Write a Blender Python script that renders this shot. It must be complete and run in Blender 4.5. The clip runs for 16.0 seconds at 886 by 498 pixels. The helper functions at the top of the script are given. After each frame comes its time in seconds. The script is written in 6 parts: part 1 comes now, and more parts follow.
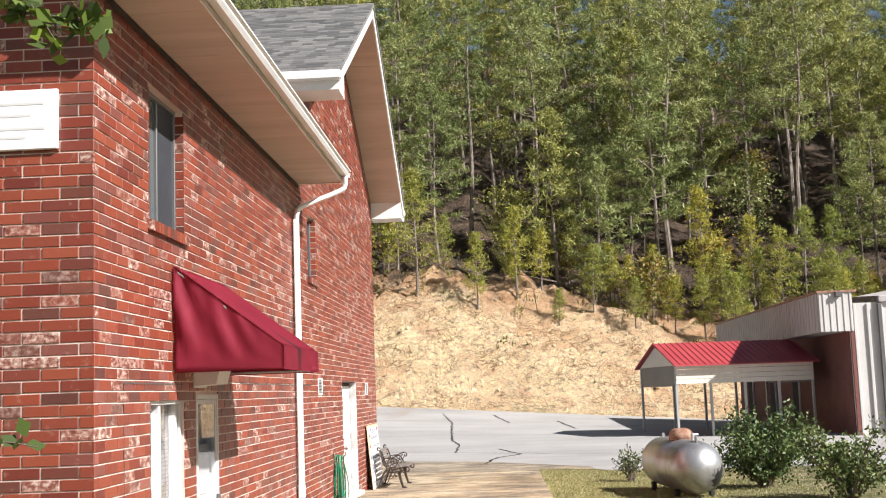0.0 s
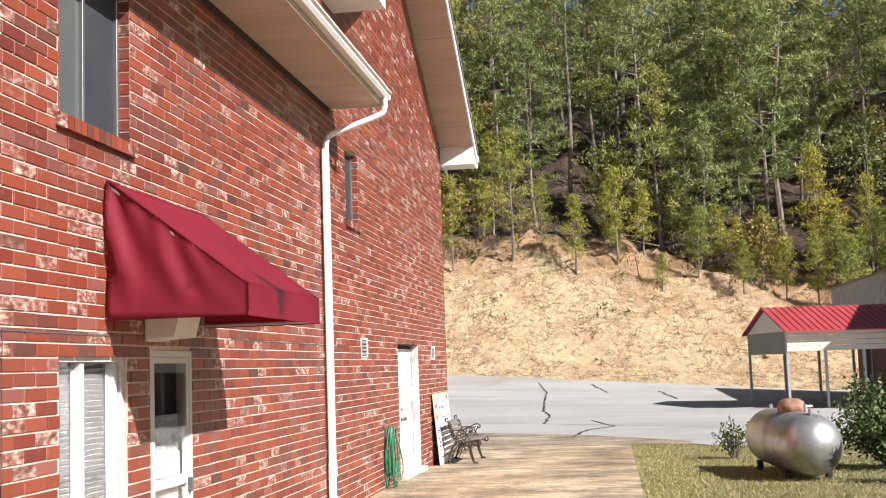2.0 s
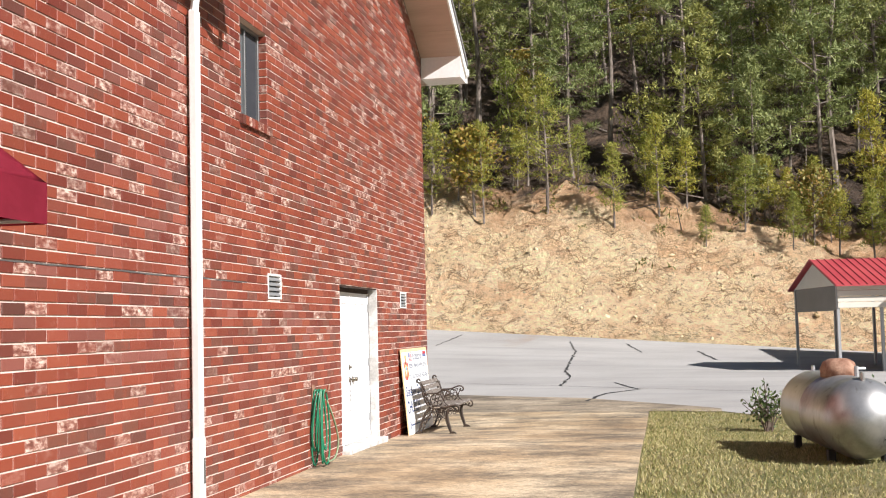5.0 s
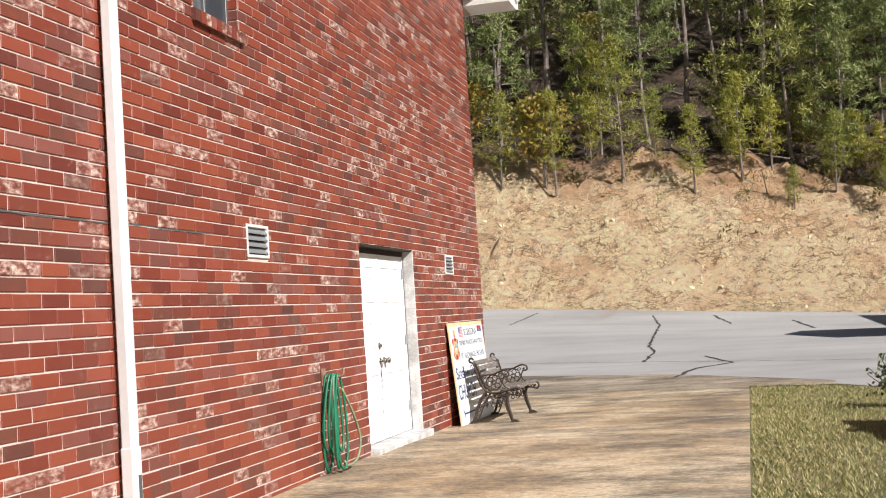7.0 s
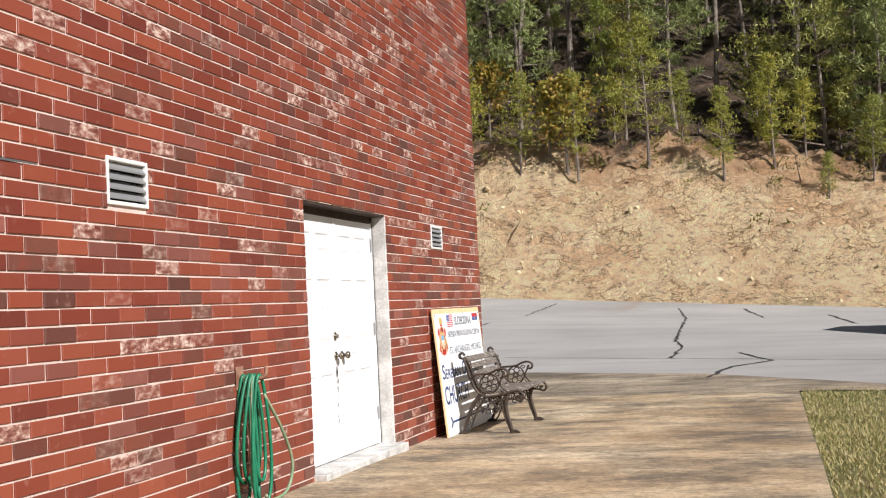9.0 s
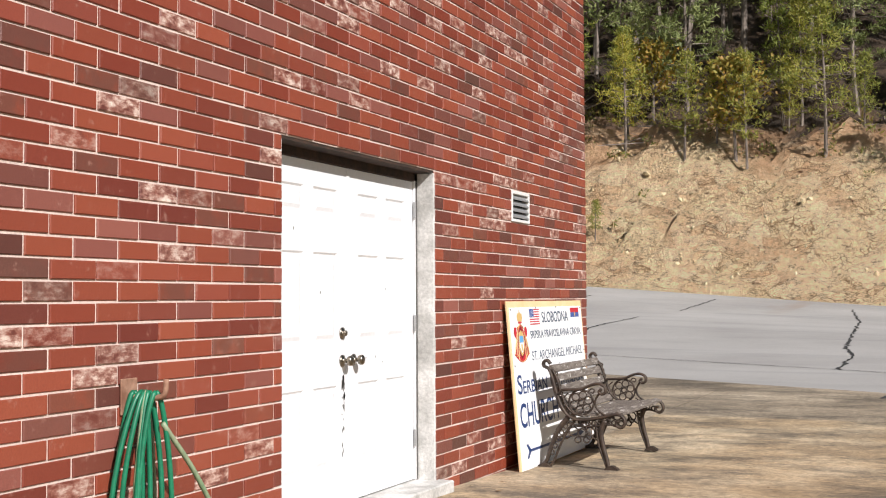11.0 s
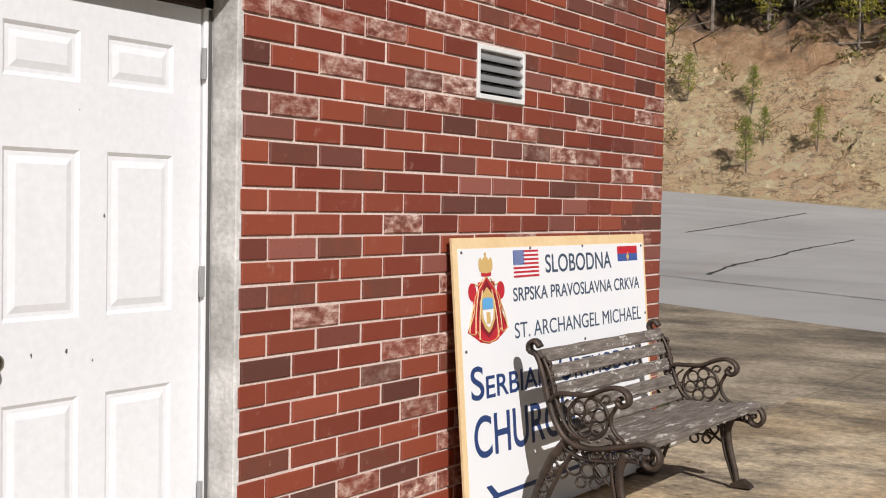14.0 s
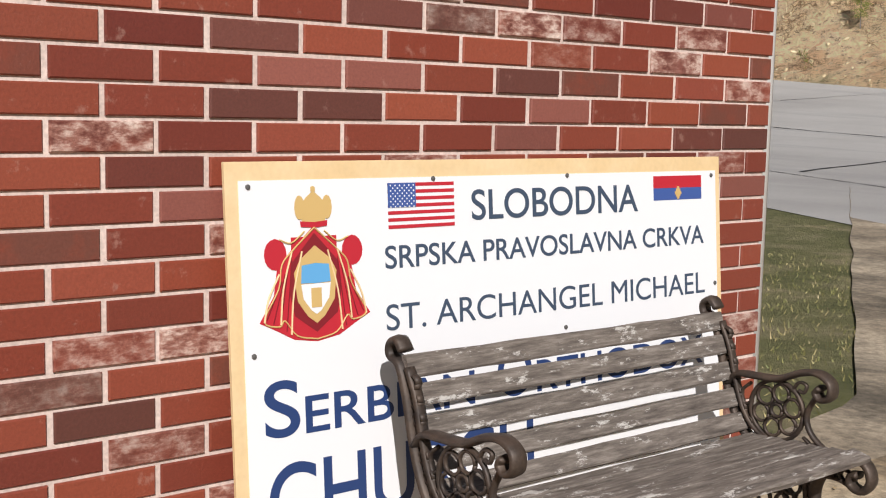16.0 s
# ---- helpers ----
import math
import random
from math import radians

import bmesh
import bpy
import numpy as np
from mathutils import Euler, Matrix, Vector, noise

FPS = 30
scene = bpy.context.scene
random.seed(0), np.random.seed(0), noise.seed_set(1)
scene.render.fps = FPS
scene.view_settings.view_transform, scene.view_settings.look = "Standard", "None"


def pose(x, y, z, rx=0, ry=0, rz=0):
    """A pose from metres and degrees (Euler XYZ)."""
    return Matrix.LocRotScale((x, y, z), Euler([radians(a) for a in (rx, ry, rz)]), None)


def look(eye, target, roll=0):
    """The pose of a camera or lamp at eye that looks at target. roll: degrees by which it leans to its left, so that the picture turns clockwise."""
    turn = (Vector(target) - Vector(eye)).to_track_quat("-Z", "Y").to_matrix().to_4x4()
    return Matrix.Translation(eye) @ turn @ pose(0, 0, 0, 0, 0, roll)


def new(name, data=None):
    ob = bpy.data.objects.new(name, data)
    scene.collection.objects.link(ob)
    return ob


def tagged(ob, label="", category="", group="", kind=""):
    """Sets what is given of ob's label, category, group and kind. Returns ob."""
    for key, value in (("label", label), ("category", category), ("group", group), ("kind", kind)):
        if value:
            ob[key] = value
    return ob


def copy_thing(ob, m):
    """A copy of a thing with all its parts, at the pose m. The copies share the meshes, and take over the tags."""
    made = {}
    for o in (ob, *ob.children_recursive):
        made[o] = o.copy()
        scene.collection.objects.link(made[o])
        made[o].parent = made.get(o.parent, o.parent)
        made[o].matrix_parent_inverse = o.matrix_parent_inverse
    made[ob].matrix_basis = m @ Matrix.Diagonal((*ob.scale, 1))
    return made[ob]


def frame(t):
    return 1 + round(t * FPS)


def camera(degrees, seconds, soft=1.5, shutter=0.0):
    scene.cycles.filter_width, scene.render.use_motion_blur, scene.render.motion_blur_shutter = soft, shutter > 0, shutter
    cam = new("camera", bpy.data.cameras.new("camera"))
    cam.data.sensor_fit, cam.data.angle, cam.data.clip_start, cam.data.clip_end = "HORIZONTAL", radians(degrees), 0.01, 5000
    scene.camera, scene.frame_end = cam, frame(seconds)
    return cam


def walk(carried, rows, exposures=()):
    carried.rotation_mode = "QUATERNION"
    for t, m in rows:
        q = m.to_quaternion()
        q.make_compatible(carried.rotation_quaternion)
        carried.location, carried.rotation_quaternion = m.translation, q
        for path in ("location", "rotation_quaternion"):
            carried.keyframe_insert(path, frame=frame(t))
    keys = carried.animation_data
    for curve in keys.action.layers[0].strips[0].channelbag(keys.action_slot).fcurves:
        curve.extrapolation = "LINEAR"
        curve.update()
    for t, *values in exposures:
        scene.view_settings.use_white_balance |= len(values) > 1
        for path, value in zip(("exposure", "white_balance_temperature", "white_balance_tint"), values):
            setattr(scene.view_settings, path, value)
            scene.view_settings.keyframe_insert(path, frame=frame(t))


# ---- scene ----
cam = camera(40.5, 16.0, 1.1)
PATH = [
    (0, (2.681, -10.898, 1.861), (2.587, -8.915, 2.099), -2.1),
    (0.5, (2.75, -10.262, 1.842), (2.535, -8.287, 2.079), -2.1),
    (1, (2.859, -9.561, 1.803), (2.591, -7.591, 2.024), -2.0),
    (1.5, (2.934, -8.899, 1.779), (2.657, -6.928, 1.979), -1.8),
    (2, (3.068, -8.266, 1.753), (2.797, -6.294, 1.948), -1.9),
    (2.5, (3.104, -7.589, 1.722), (2.833, -5.618, 1.929), -2.1),
    (3, (3.212, -7.023, 1.681), (2.938, -5.054, 1.896), -1.9),
    (3.5, (3.329, -6.381, 1.671), (3.049, -4.412, 1.878), -1.6),
    (4, (3.459, -5.743, 1.654), (3.173, -3.772, 1.836), -1.4),
    (4.5, (3.615, -5.154, 1.613), (3.307, -3.184, 1.767), -1.4),
    (5, (3.656, -4.521, 1.586), (3.3, -2.558, 1.717), -1.4),
    (5.2, (3.696, -4.291, 1.551), (3.314, -2.331, 1.673), -1.4),
    (7.3, (3.416, -1.221, 1.389), (2.922, 0.714, 1.492), -3.6),
    (7.5, (3.414, -0.956, 1.383), (2.916, 0.979, 1.479), -3.4),
    (8, (3.331, -0.281, 1.329), (2.837, 1.654, 1.427), -3.8),
    (8.2, (3.275, -0.013, 1.338), (2.782, 1.923, 1.433), -3.5),
    (10.3, (2.957, 2.944, 1.262), (2.302, 4.831, 1.361), -1.1),
    (10.5, (2.948, 3.213, 1.305), (2.255, 5.087, 1.396), -0.7),
    (11, (2.955, 3.926, 1.323), (2.172, 5.764, 1.405), -0.3),
    (11.5, (2.865, 4.606, 1.343), (2.003, 6.409, 1.405), 0.2),
    (12, (2.838, 5.289, 1.363), (1.92, 7.065, 1.4), 0.4),
    (12.5, (2.742, 5.978, 1.365), (1.779, 7.731, 1.371), 0.6),
    (13, (2.737, 6.611, 1.384), (1.735, 8.342, 1.352), 0.8),
    (13.5, (2.685, 7.294, 1.403), (1.636, 8.996, 1.346), 0.9),
    (14, (2.693, 7.905, 1.426), (1.577, 9.563, 1.355), 1.0),
    (14.5, (2.699, 8.59, 1.453), (1.494, 10.183, 1.363), 1.3),
    (15, (2.669, 9.222, 1.471), (1.348, 10.717, 1.334), 1.6),
    (15.5, (2.634, 9.891, 1.454), (1.196, 11.269, 1.27), 1.6),
    (16, (2.521, 10.542, 1.43), (0.984, 11.802, 1.2), 1.3),
]
walk(cam, [(t, look(*p)) for t, *p in PATH],
     [(0.0, 0.84), (3.0, 0.76), (5.0, 0.64), (7.5, 0.32), (10.5, 0.22), (12.5, 0.02), (14.5, -0.22), (16.0, -0.12)])

# ---- light ----
SUN = Vector((1.0, -0.605, 0.86)).normalized()
world = bpy.data.worlds.new("sky")
scene.world = world
world.use_nodes = True
_n = world.node_tree
_sky = _n.nodes.new("ShaderNodeTexSky")
_sky.sky_type = "NISHITA"
_sky.sun_disc = False
_sky.sun_elevation = math.asin(SUN.z)
_sky.sun_rotation = math.atan2(SUN.x, SUN.y)
_n.links.new(_sky.outputs[0], _n.nodes["Background"].inputs[0])
_n.nodes["Background"].inputs[1].default_value = 0.039
sun = new("sun", bpy.data.lights.new("sun", "SUN"))
sun.data.energy = 5.0
sun.data.angle = radians(0.53)
sun.data.color = (1.0, 0.968, 0.952)
sun.matrix_basis = look(SUN * 60, (0, 0, 0))


# ---- materials ----
def mat(name, base, rough=0.7, metal=0.0, spec=0.5):
    m = bpy.data.materials.new(name)
    m.use_nodes = True
    b = m.node_tree.nodes["Principled BSDF"]
    b.inputs["Base Color"].default_value = (*base, 1)
    b.inputs["Roughness"].default_value = rough
    b.inputs["Metallic"].default_value = metal
    b.inputs["Specular IOR Level"].default_value = spec
    return m


def node(m, kind, **kw):
    n = m.node_tree.nodes.new(kind)
    for k, v in kw.items():
        n.inputs[k.replace("_", " ")].default_value = v
    return n


def link(m, a, b):
    m.node_tree.links.new(a, b)


def coords(m, space="world", stretch=(1, 1, 1)):
    """Texture coordinates in metres."""
    if space == "world":
        src = node(m, "ShaderNodeNewGeometry").outputs["Position"]
    else:
        src = node(m, "ShaderNodeTexCoord").outputs["Object"]
    mp = node(m, "ShaderNodeMapping", Scale=stretch)
    link(m, src, mp.inputs["Vector"])
    return mp.outputs["Vector"]


def ramp(m, fac, stops):
    r = node(m, "ShaderNodeValToRGB")
    e = r.color_ramp.elements
    while len(e) < len(stops):
        e.new(0.5)
    for k, (p, c) in zip(e, stops):
        k.position, k.color = p, (*c, 1)
    link(m, fac, r.inputs["Fac"])
    return r.outputs["Color"]


def mix(m, fac, a, b, blend="MIX"):
    n = m.node_tree.nodes.new("ShaderNodeMix")
    n.data_type, n.blend_type = "RGBA", blend
    for sock, v in ((n.inputs["Factor"], fac), (n.inputs["A"], a), (n.inputs["B"], b)):
        if isinstance(v, (int, float)):
            sock.default_value = v
        elif isinstance(v, tuple):
            sock.default_value = (*v, 1)
        else:
            link(m, v, sock)
    return n.outputs["Result"]


def noise_of(m, vec, scale, detail=4.0, rough=0.6):
    n = node(m, "ShaderNodeTexNoise", Scale=scale, Detail=detail, Roughness=rough)
    link(m, vec, n.inputs["Vector"])
    return n.outputs["Fac"]


def bsdf(m):
    return m.node_tree.nodes["Principled BSDF"]


def bump(m, height, strength, distance=0.01):
    n = node(m, "ShaderNodeBump", Strength=strength, Distance=distance)
    link(m, height, n.inputs["Height"])
    link(m, n.outputs["Normal"], bsdf(m).inputs["Normal"])


def mottled(name, a, b, scale=6.0, fine=60.0, rough=0.8, relief=0.3, depth=0.01, metal=0.0, space="world", stretch=(1, 1, 1), lo=0.35, hi=0.65, amp=0.22):
    """Two colours mixed by coarse and fine noise, with a relief."""
    m = mat(name, a, rough, metal)
    v = coords(m, space, stretch)
    f = ramp(m, noise_of(m, v, scale), [(lo, a), (hi, b)])
    g = noise_of(m, v, fine, 5)
    shade = ramp(m, g, [(0.25, (1 - amp * 1.2,) * 3), (0.75, (1 + amp * 0.8,) * 3)])
    link(m, mix(m, 1.0, f, shade, "MULTIPLY"), bsdf(m).inputs["Base Color"])
    if relief:
        bump(m, g, relief, depth)
    return m


def brick_material(name, piece):
    m = mat(name, (0.25, 0.07, 0.05), 0.42)
    if piece:
        rnd = node(m, "ShaderNodeObjectInfo").outputs["Random"]
    else:
        rnd = node(m, "ShaderNodeNewGeometry").outputs["Random Per Island"]
    body = ramp(m, rnd, [(0.0, (0.20, 0.038, 0.022)), (0.15, (0.28, 0.060, 0.031)), (0.30, (0.155, 0.031, 0.021)), (0.42, (0.29, 0.068, 0.035)),
                         (0.55, (0.21, 0.043, 0.026)), (0.66, (0.31, 0.074, 0.039)), (0.76, (0.27, 0.062, 0.038)), (0.84, (0.15, 0.038, 0.027)),
                         (0.90, (0.26, 0.085, 0.065)), (0.95, (0.105, 0.036, 0.027)), (1.0, (0.30, 0.10, 0.075))])
    v = coords(m)
    # another random number of the same brick
    mul = node(m, "ShaderNodeMath")
    mul.operation = "MULTIPLY"
    link(m, rnd, mul.inputs[0])
    mul.inputs[1].default_value = 37.31
    fr = node(m, "ShaderNodeMath")
    fr.operation = "FRACT"
    link(m, mul.outputs[0], fr.inputs[0])
    pale = ramp(m, fr.outputs[0], [(0.82, (0, 0, 0)), (0.87, (0.55, 0.55, 0.55)), (0.94, (0.9, 0.9, 0.9)), (0.985, (1, 1, 1))])
    big = noise_of(m, v, 11.0, 3.0, 0.55)
    patch = ramp(m, big, [(0.28, (0.35, 0.35, 0.35)), (0.46, (1, 1, 1))])
    wash = mix(m, 1.0, pale, patch, "MULTIPLY")
    swirl = noise_of(m, coords(m, "world", (1.0, 0.55, 1.25)), 22.0, 7.0, 0.70)
    chalk = ramp(m, swirl, [(0.40, (0.14, 0.040, 0.030)), (0.49, (0.32, 0.15, 0.115)), (0.55, (0.52, 0.34, 0.28)), (0.64, (0.78, 0.63, 0.54))])
    col = mix(m, wash, body, chalk)
    # scorched grey-brown faces on some
    mul2 = node(m, "ShaderNodeMath")
    mul2.operation = "MULTIPLY"
    link(m, rnd, mul2.inputs[0])
    mul2.inputs[1].default_value = 91.73
    fr2 = node(m, "ShaderNodeMath")
    fr2.operation = "FRACT"
    link(m, mul2.outputs[0], fr2.inputs[0])
    burnt = mix(m, 1.0, ramp(m, fr2.outputs[0], [(0.86, (0, 0, 0)), (0.92, (0.65, 0.65, 0.65))]), ramp(m, noise_of(m, v, 9.0, 6.0, 0.7), [(0.30, (0.2, 0.2, 0.2)), (0.52, (1, 1, 1))]), "MULTIPLY")
    col = mix(m, burnt, col, (0.120, 0.056, 0.042))
    # thin chalky smears on the rest
    smear = ramp(m, noise_of(m, v, 13.0, 6.0, 0.72), [(0.60, (0, 0, 0)), (0.68, (0.38, 0.38, 0.38))])
    col = mix(m, smear, col, (0.46, 0.26, 0.205))
    grain = noise_of(m, v, 130.0, 4.0, 0.7)
    col = mix(m, 1.0, col, ramp(m, grain, [(0.2, (0.75, 0.75, 0.75)), (0.8, (1.15, 1.15, 1.15))]), "MULTIPLY")
    link(m, col, bsdf(m).inputs["Base Color"])
    bump(m, grain, 0.35, 0.004)
    return m


M_BRICK = brick_material("brick", True)
M_BRICKS = brick_material("brick_courses", False)
M_MORTAR = mottled("mortar", (0.74, 0.60, 0.53), (0.60, 0.47, 0.41), 3.0, 90.0, 0.9, 0.3, 0.003)
M_SOFFIT = mottled("soffit_board", (0.47, 0.37, 0.30), (0.58, 0.47, 0.395), 1.2, 14.0, 0.7, 0.1, 0.003, stretch=(0.35, 3.0, 1), amp=0.05)
M_WHITE = mottled("white_paint", (0.74, 0.73, 0.70), (0.80, 0.79, 0.77), 2.0, 25.0, 0.45, 0.08, 0.002, amp=0.05)
M_GUTTER = mottled("gutter_enamel", (0.70, 0.69, 0.67), (0.78, 0.77, 0.75), 1.5, 30.0, 0.4, 0.05, 0.002, amp=0.05)
M_DOOR = mottled("door_enamel", (0.80, 0.80, 0.81), (0.76, 0.76, 0.78), 1.3, 40.0, 0.42, 0.05, 0.001, amp=0.05)
# bare steel, and also the painted shade of the slit beside the doors
M_CHIP = mat("bare_steel_and_slit_shade", (0.10, 0.095, 0.09), 0.6)
M_VINYL = mat("white_vinyl", (0.56, 0.56, 0.56), 0.4)
M_BLIND = mat("blind_slat", (0.30, 0.30, 0.295), 0.55)
M_PANE = mat("clear_glass", (1, 1, 1), 0.02)
bsdf(M_PANE).inputs["Transmission Weight"].default_value = 1.0
# lighter grey base stands in for sky reflected in the panes
M_GLASSDARK = mat("window_glass", (0.10, 0.11, 0.115), 0.06, 0.0, 0.9)
M_SCREEN = mottled("insect_screen", (0.030, 0.034, 0.042), (0.042, 0.046, 0.054), 3.0, 300.0, 0.7, 0.1, 0.001)
# near-black colour stands in for the unlit space behind openings
M_DARK = mat("unlit_interior", (0.02, 0.02, 0.022), 0.9)
M_ALU = mat("window_aluminium", (0.30, 0.30, 0.30), 0.4, 0.8)
M_BLACKISH = mottled("rusty_lintel_and_dark_strip", (0.022, 0.013, 0.009), (0.06, 0.030, 0.018), 12.0, 60.0, 0.85)
M_CONCRETE_JAMB = mottled("jamb_cement", (0.42, 0.405, 0.38), (0.72, 0.70, 0.67), 5.0, 50.0, 0.9, 0.5, 0.006)
M_BRASS = mat("worn_brass", (0.26, 0.225, 0.18), 0.30, 1.0)


def canvas_material():
    """Maroon canvas, with one dark mildew stain running down the front."""
    m = mat("maroon_canvas", (0.33, 0.018, 0.046), 0.72)
    v = coords(m)
    col = ramp(m, noise_of(m, v, 1.6, 5.0), [(0.35, (0.31, 0.016, 0.042)), (0.65, (0.38, 0.024, 0.055))])
    near = node(m, "ShaderNodeVectorMath")
    near.operation = "DISTANCE"
    link(m, coords(m, "world", (0.75, 1.6, 1.0)), near.inputs[0])
    near.inputs[1].default_value = (0.69, -0.85, 2.33)
    wob = node(m, "ShaderNodeMath")
    wob.operation = "MULTIPLY_ADD"
    link(m, noise_of(m, v, 9.0, 5.0, 0.7), wob.inputs[0])
    wob.inputs[1].default_value = 0.30
    link(m, near.outputs["Value"], wob.inputs[2])
    mask = ramp(m, wob.outputs[0], [(0.24, (0.85, 0.85, 0.85)), (0.42, (0, 0, 0))])
    link(m, mix(m, mask, col, (0.045, 0.020, 0.024)), bsdf(m).inputs["Base Color"])
    bump(m, noise_of(m, v, 260.0, 2.0), 0.12, 0.002)
    return m


M_FABRIC = canvas_material()
M_SHINGLE = mottled("grey_shingle", (0.17, 0.16, 0.155), (0.25, 0.24, 0.235), 9.0, 120.0, 0.95, 0.5, 0.006)
M_IRON = mottled("dark_cast_iron", (0.042, 0.032, 0.027), (0.095, 0.066, 0.048), 14.0, 120.0, 0.55, 0.3, 0.002, metal=0.35)
M_HOSE = mottled("green_rubber", (0.008, 0.15, 0.075), (0.012, 0.20, 0.10), 8.0, 60.0, 0.4, 0.05, 0.001)
M_HOSE_B = mottled("faded_hose", (0.20, 0.30, 0.17), (0.34, 0.36, 0.24), 9.0, 60.0, 0.5, 0.05, 0.001)
M_PLY = mottled("plywood_edge", (0.74, 0.53, 0.28), (0.80, 0.60, 0.35), 6.0, 60.0, 0.8, 0.1, 0.001, amp=0.05)
M_SIGN = mat("sign_white", (0.82, 0.82, 0.83), 0.45)
M_NAVY = mat("navy_paint", (0.022, 0.05, 0.16), 0.5)
M_SLATE = mat("dark_slate_paint", (0.05, 0.075, 0.12), 0.5)
M_RED = mat("red_paint", (0.50, 0.02, 0.035), 0.5)
M_GOLD = mat("gold_paint", (0.62, 0.42, 0.16), 0.5)
M_DARKRED = mat("dark_red_paint", (0.22, 0.012, 0.02), 0.5)
M_SKYBLUE = mat("light_blue_paint", (0.12, 0.38, 0.68), 0.5)
M_BLUE = mat("flag_blue", (0.05, 0.10, 0.32), 0.5)


def wood_material(name):
    """Weathered grey slats with flaking pale paint, grain along y."""
    m = mat(name, (0.12, 0.10, 0.085), 0.85)
    v = coords(m, "world", (14.0, 1.6, 14.0))
    g = noise_of(m, v, 5.0, 6.0, 0.7)
    col = ramp(m, g, [(0.28, (0.055, 0.043, 0.036)), (0.5, (0.15, 0.124, 0.104)), (0.72, (0.29, 0.25, 0.215))])
    w = coords(m, "world", (2.2, 0.7, 2.2))
    flakes = ramp(m, noise_of(m, w, 9.0, 9.0, 0.80), [(0.565, (0, 0, 0)), (0.60, (0.9, 0.9, 0.9))])
    col = mix(m, flakes, col, (0.55, 0.52, 0.48))
    link(m, col, bsdf(m).inputs["Base Color"])
    bump(m, g, 0.7, 0.006)
    return m


M_SLAT = wood_material("weathered_slat")


def slab_material():
    m = mat("stained_concrete", (0.4, 0.34, 0.26), 0.9)
    v = coords(m)
    tone = ramp(m, noise_of(m, v, 0.55, 5.0, 0.65), [(0.30, (0.27, 0.185, 0.105)), (0.46, (0.50, 0.365, 0.22)), (0.62, (0.66, 0.53, 0.36))])
    streak = noise_of(m, coords(m, "world", (0.75, 1.15, 1)), 1.1, 10.0, 0.80)
    dark = ramp(m, streak, [(0.43, (0, 0, 0)), (0.60, (0.9, 0.9, 0.9))])
    col = mix(m, dark, tone, (0.115, 0.094, 0.070))
    fine = noise_of(m, v, 22.0, 8.0, 0.82)
    col = mix(m, 1.0, col, ramp(m, fine, [(0.34, (0.55, 0.55, 0.55)), (0.66, (1.35, 1.35, 1.35))]), "MULTIPLY")
    link(m, col, bsdf(m).inputs["Base Color"])
    bump(m, fine, 0.5, 0.008)
    return m


M_SLAB = slab_material()


def apron_material():
    """Old dark concrete with washed-out dirt in long streaks."""
    m = mat("old_dirty_concrete", (0.2, 0.16, 0.12), 0.92)
    v = coords(m)
    tone = ramp(m, noise_of(m, v, 0.4, 6.0, 0.7), [(0.30, (0.20, 0.155, 0.108)), (0.5, (0.37, 0.295, 0.21)), (0.68, (0.55, 0.45, 0.33))])
    wash = noise_of(m, coords(m, "world", (0.7, 1.1, 1)), 0.9, 10.0, 0.78)
    col = mix(m, ramp(m, wash, [(0.44, (0, 0, 0)), (0.62, (0.85, 0.85, 0.85))]), tone, (0.085, 0.07, 0.052))
    fine = noise_of(m, v, 18.0, 8.0, 0.82)
    col = mix(m, 1.0, col, ramp(m, fine, [(0.34, (0.5, 0.5, 0.5)), (0.66, (1.4, 1.4, 1.4))]), "MULTIPLY")
    link(m, col, bsdf(m).inputs["Base Color"])
    bump(m, fine, 0.6, 0.01)
    return m


M_APRON = apron_material()


def asphalt_material():
    m = mat("worn_asphalt", (0.2, 0.2, 0.2), 0.95)
    v = coords(m)
    tone = ramp(m, noise_of(m, v, 0.16, 5.0, 0.6), [(0.30, (0.33, 0.31, 0.295)), (0.55, (0.42, 0.40, 0.38)), (0.75, (0.47, 0.45, 0.43))])
    streak = noise_of(m, coords(m, "world", (0.10, 0.9, 1)), 0.8, 5.0, 0.65)
    col = mix(m, ramp(m, streak, [(0.52, (0, 0, 0)), (0.75, (0.55, 0.55, 0.55))]), tone, (0.235, 0.23, 0.23))
    rust = noise_of(m, coords(m, "world", (0.8, 0.12, 1)), 0.45, 3.0, 0.6)
    col = mix(m, ramp(m, rust, [(0.66, (0, 0, 0)), (0.78, (0.35, 0.35, 0.35))]), col, (0.30, 0.20, 0.13))
    fine = noise_of(m, v, 45.0, 5.0, 0.75)
    col = mix(m, 1.0, col, ramp(m, fine, [(0.25, (0.8, 0.8, 0.8)), (0.75, (1.15, 1.15, 1.15))]), "MULTIPLY")
    link(m, col, bsdf(m).inputs["Base Color"])
    bump(m, fine, 0.4, 0.01)
    return m


M_LOT = asphalt_material()
M_TAR = mottled("crack_tar", (0.030, 0.030, 0.032), (0.06, 0.058, 0.055), 3.0, 40.0, 0.9)


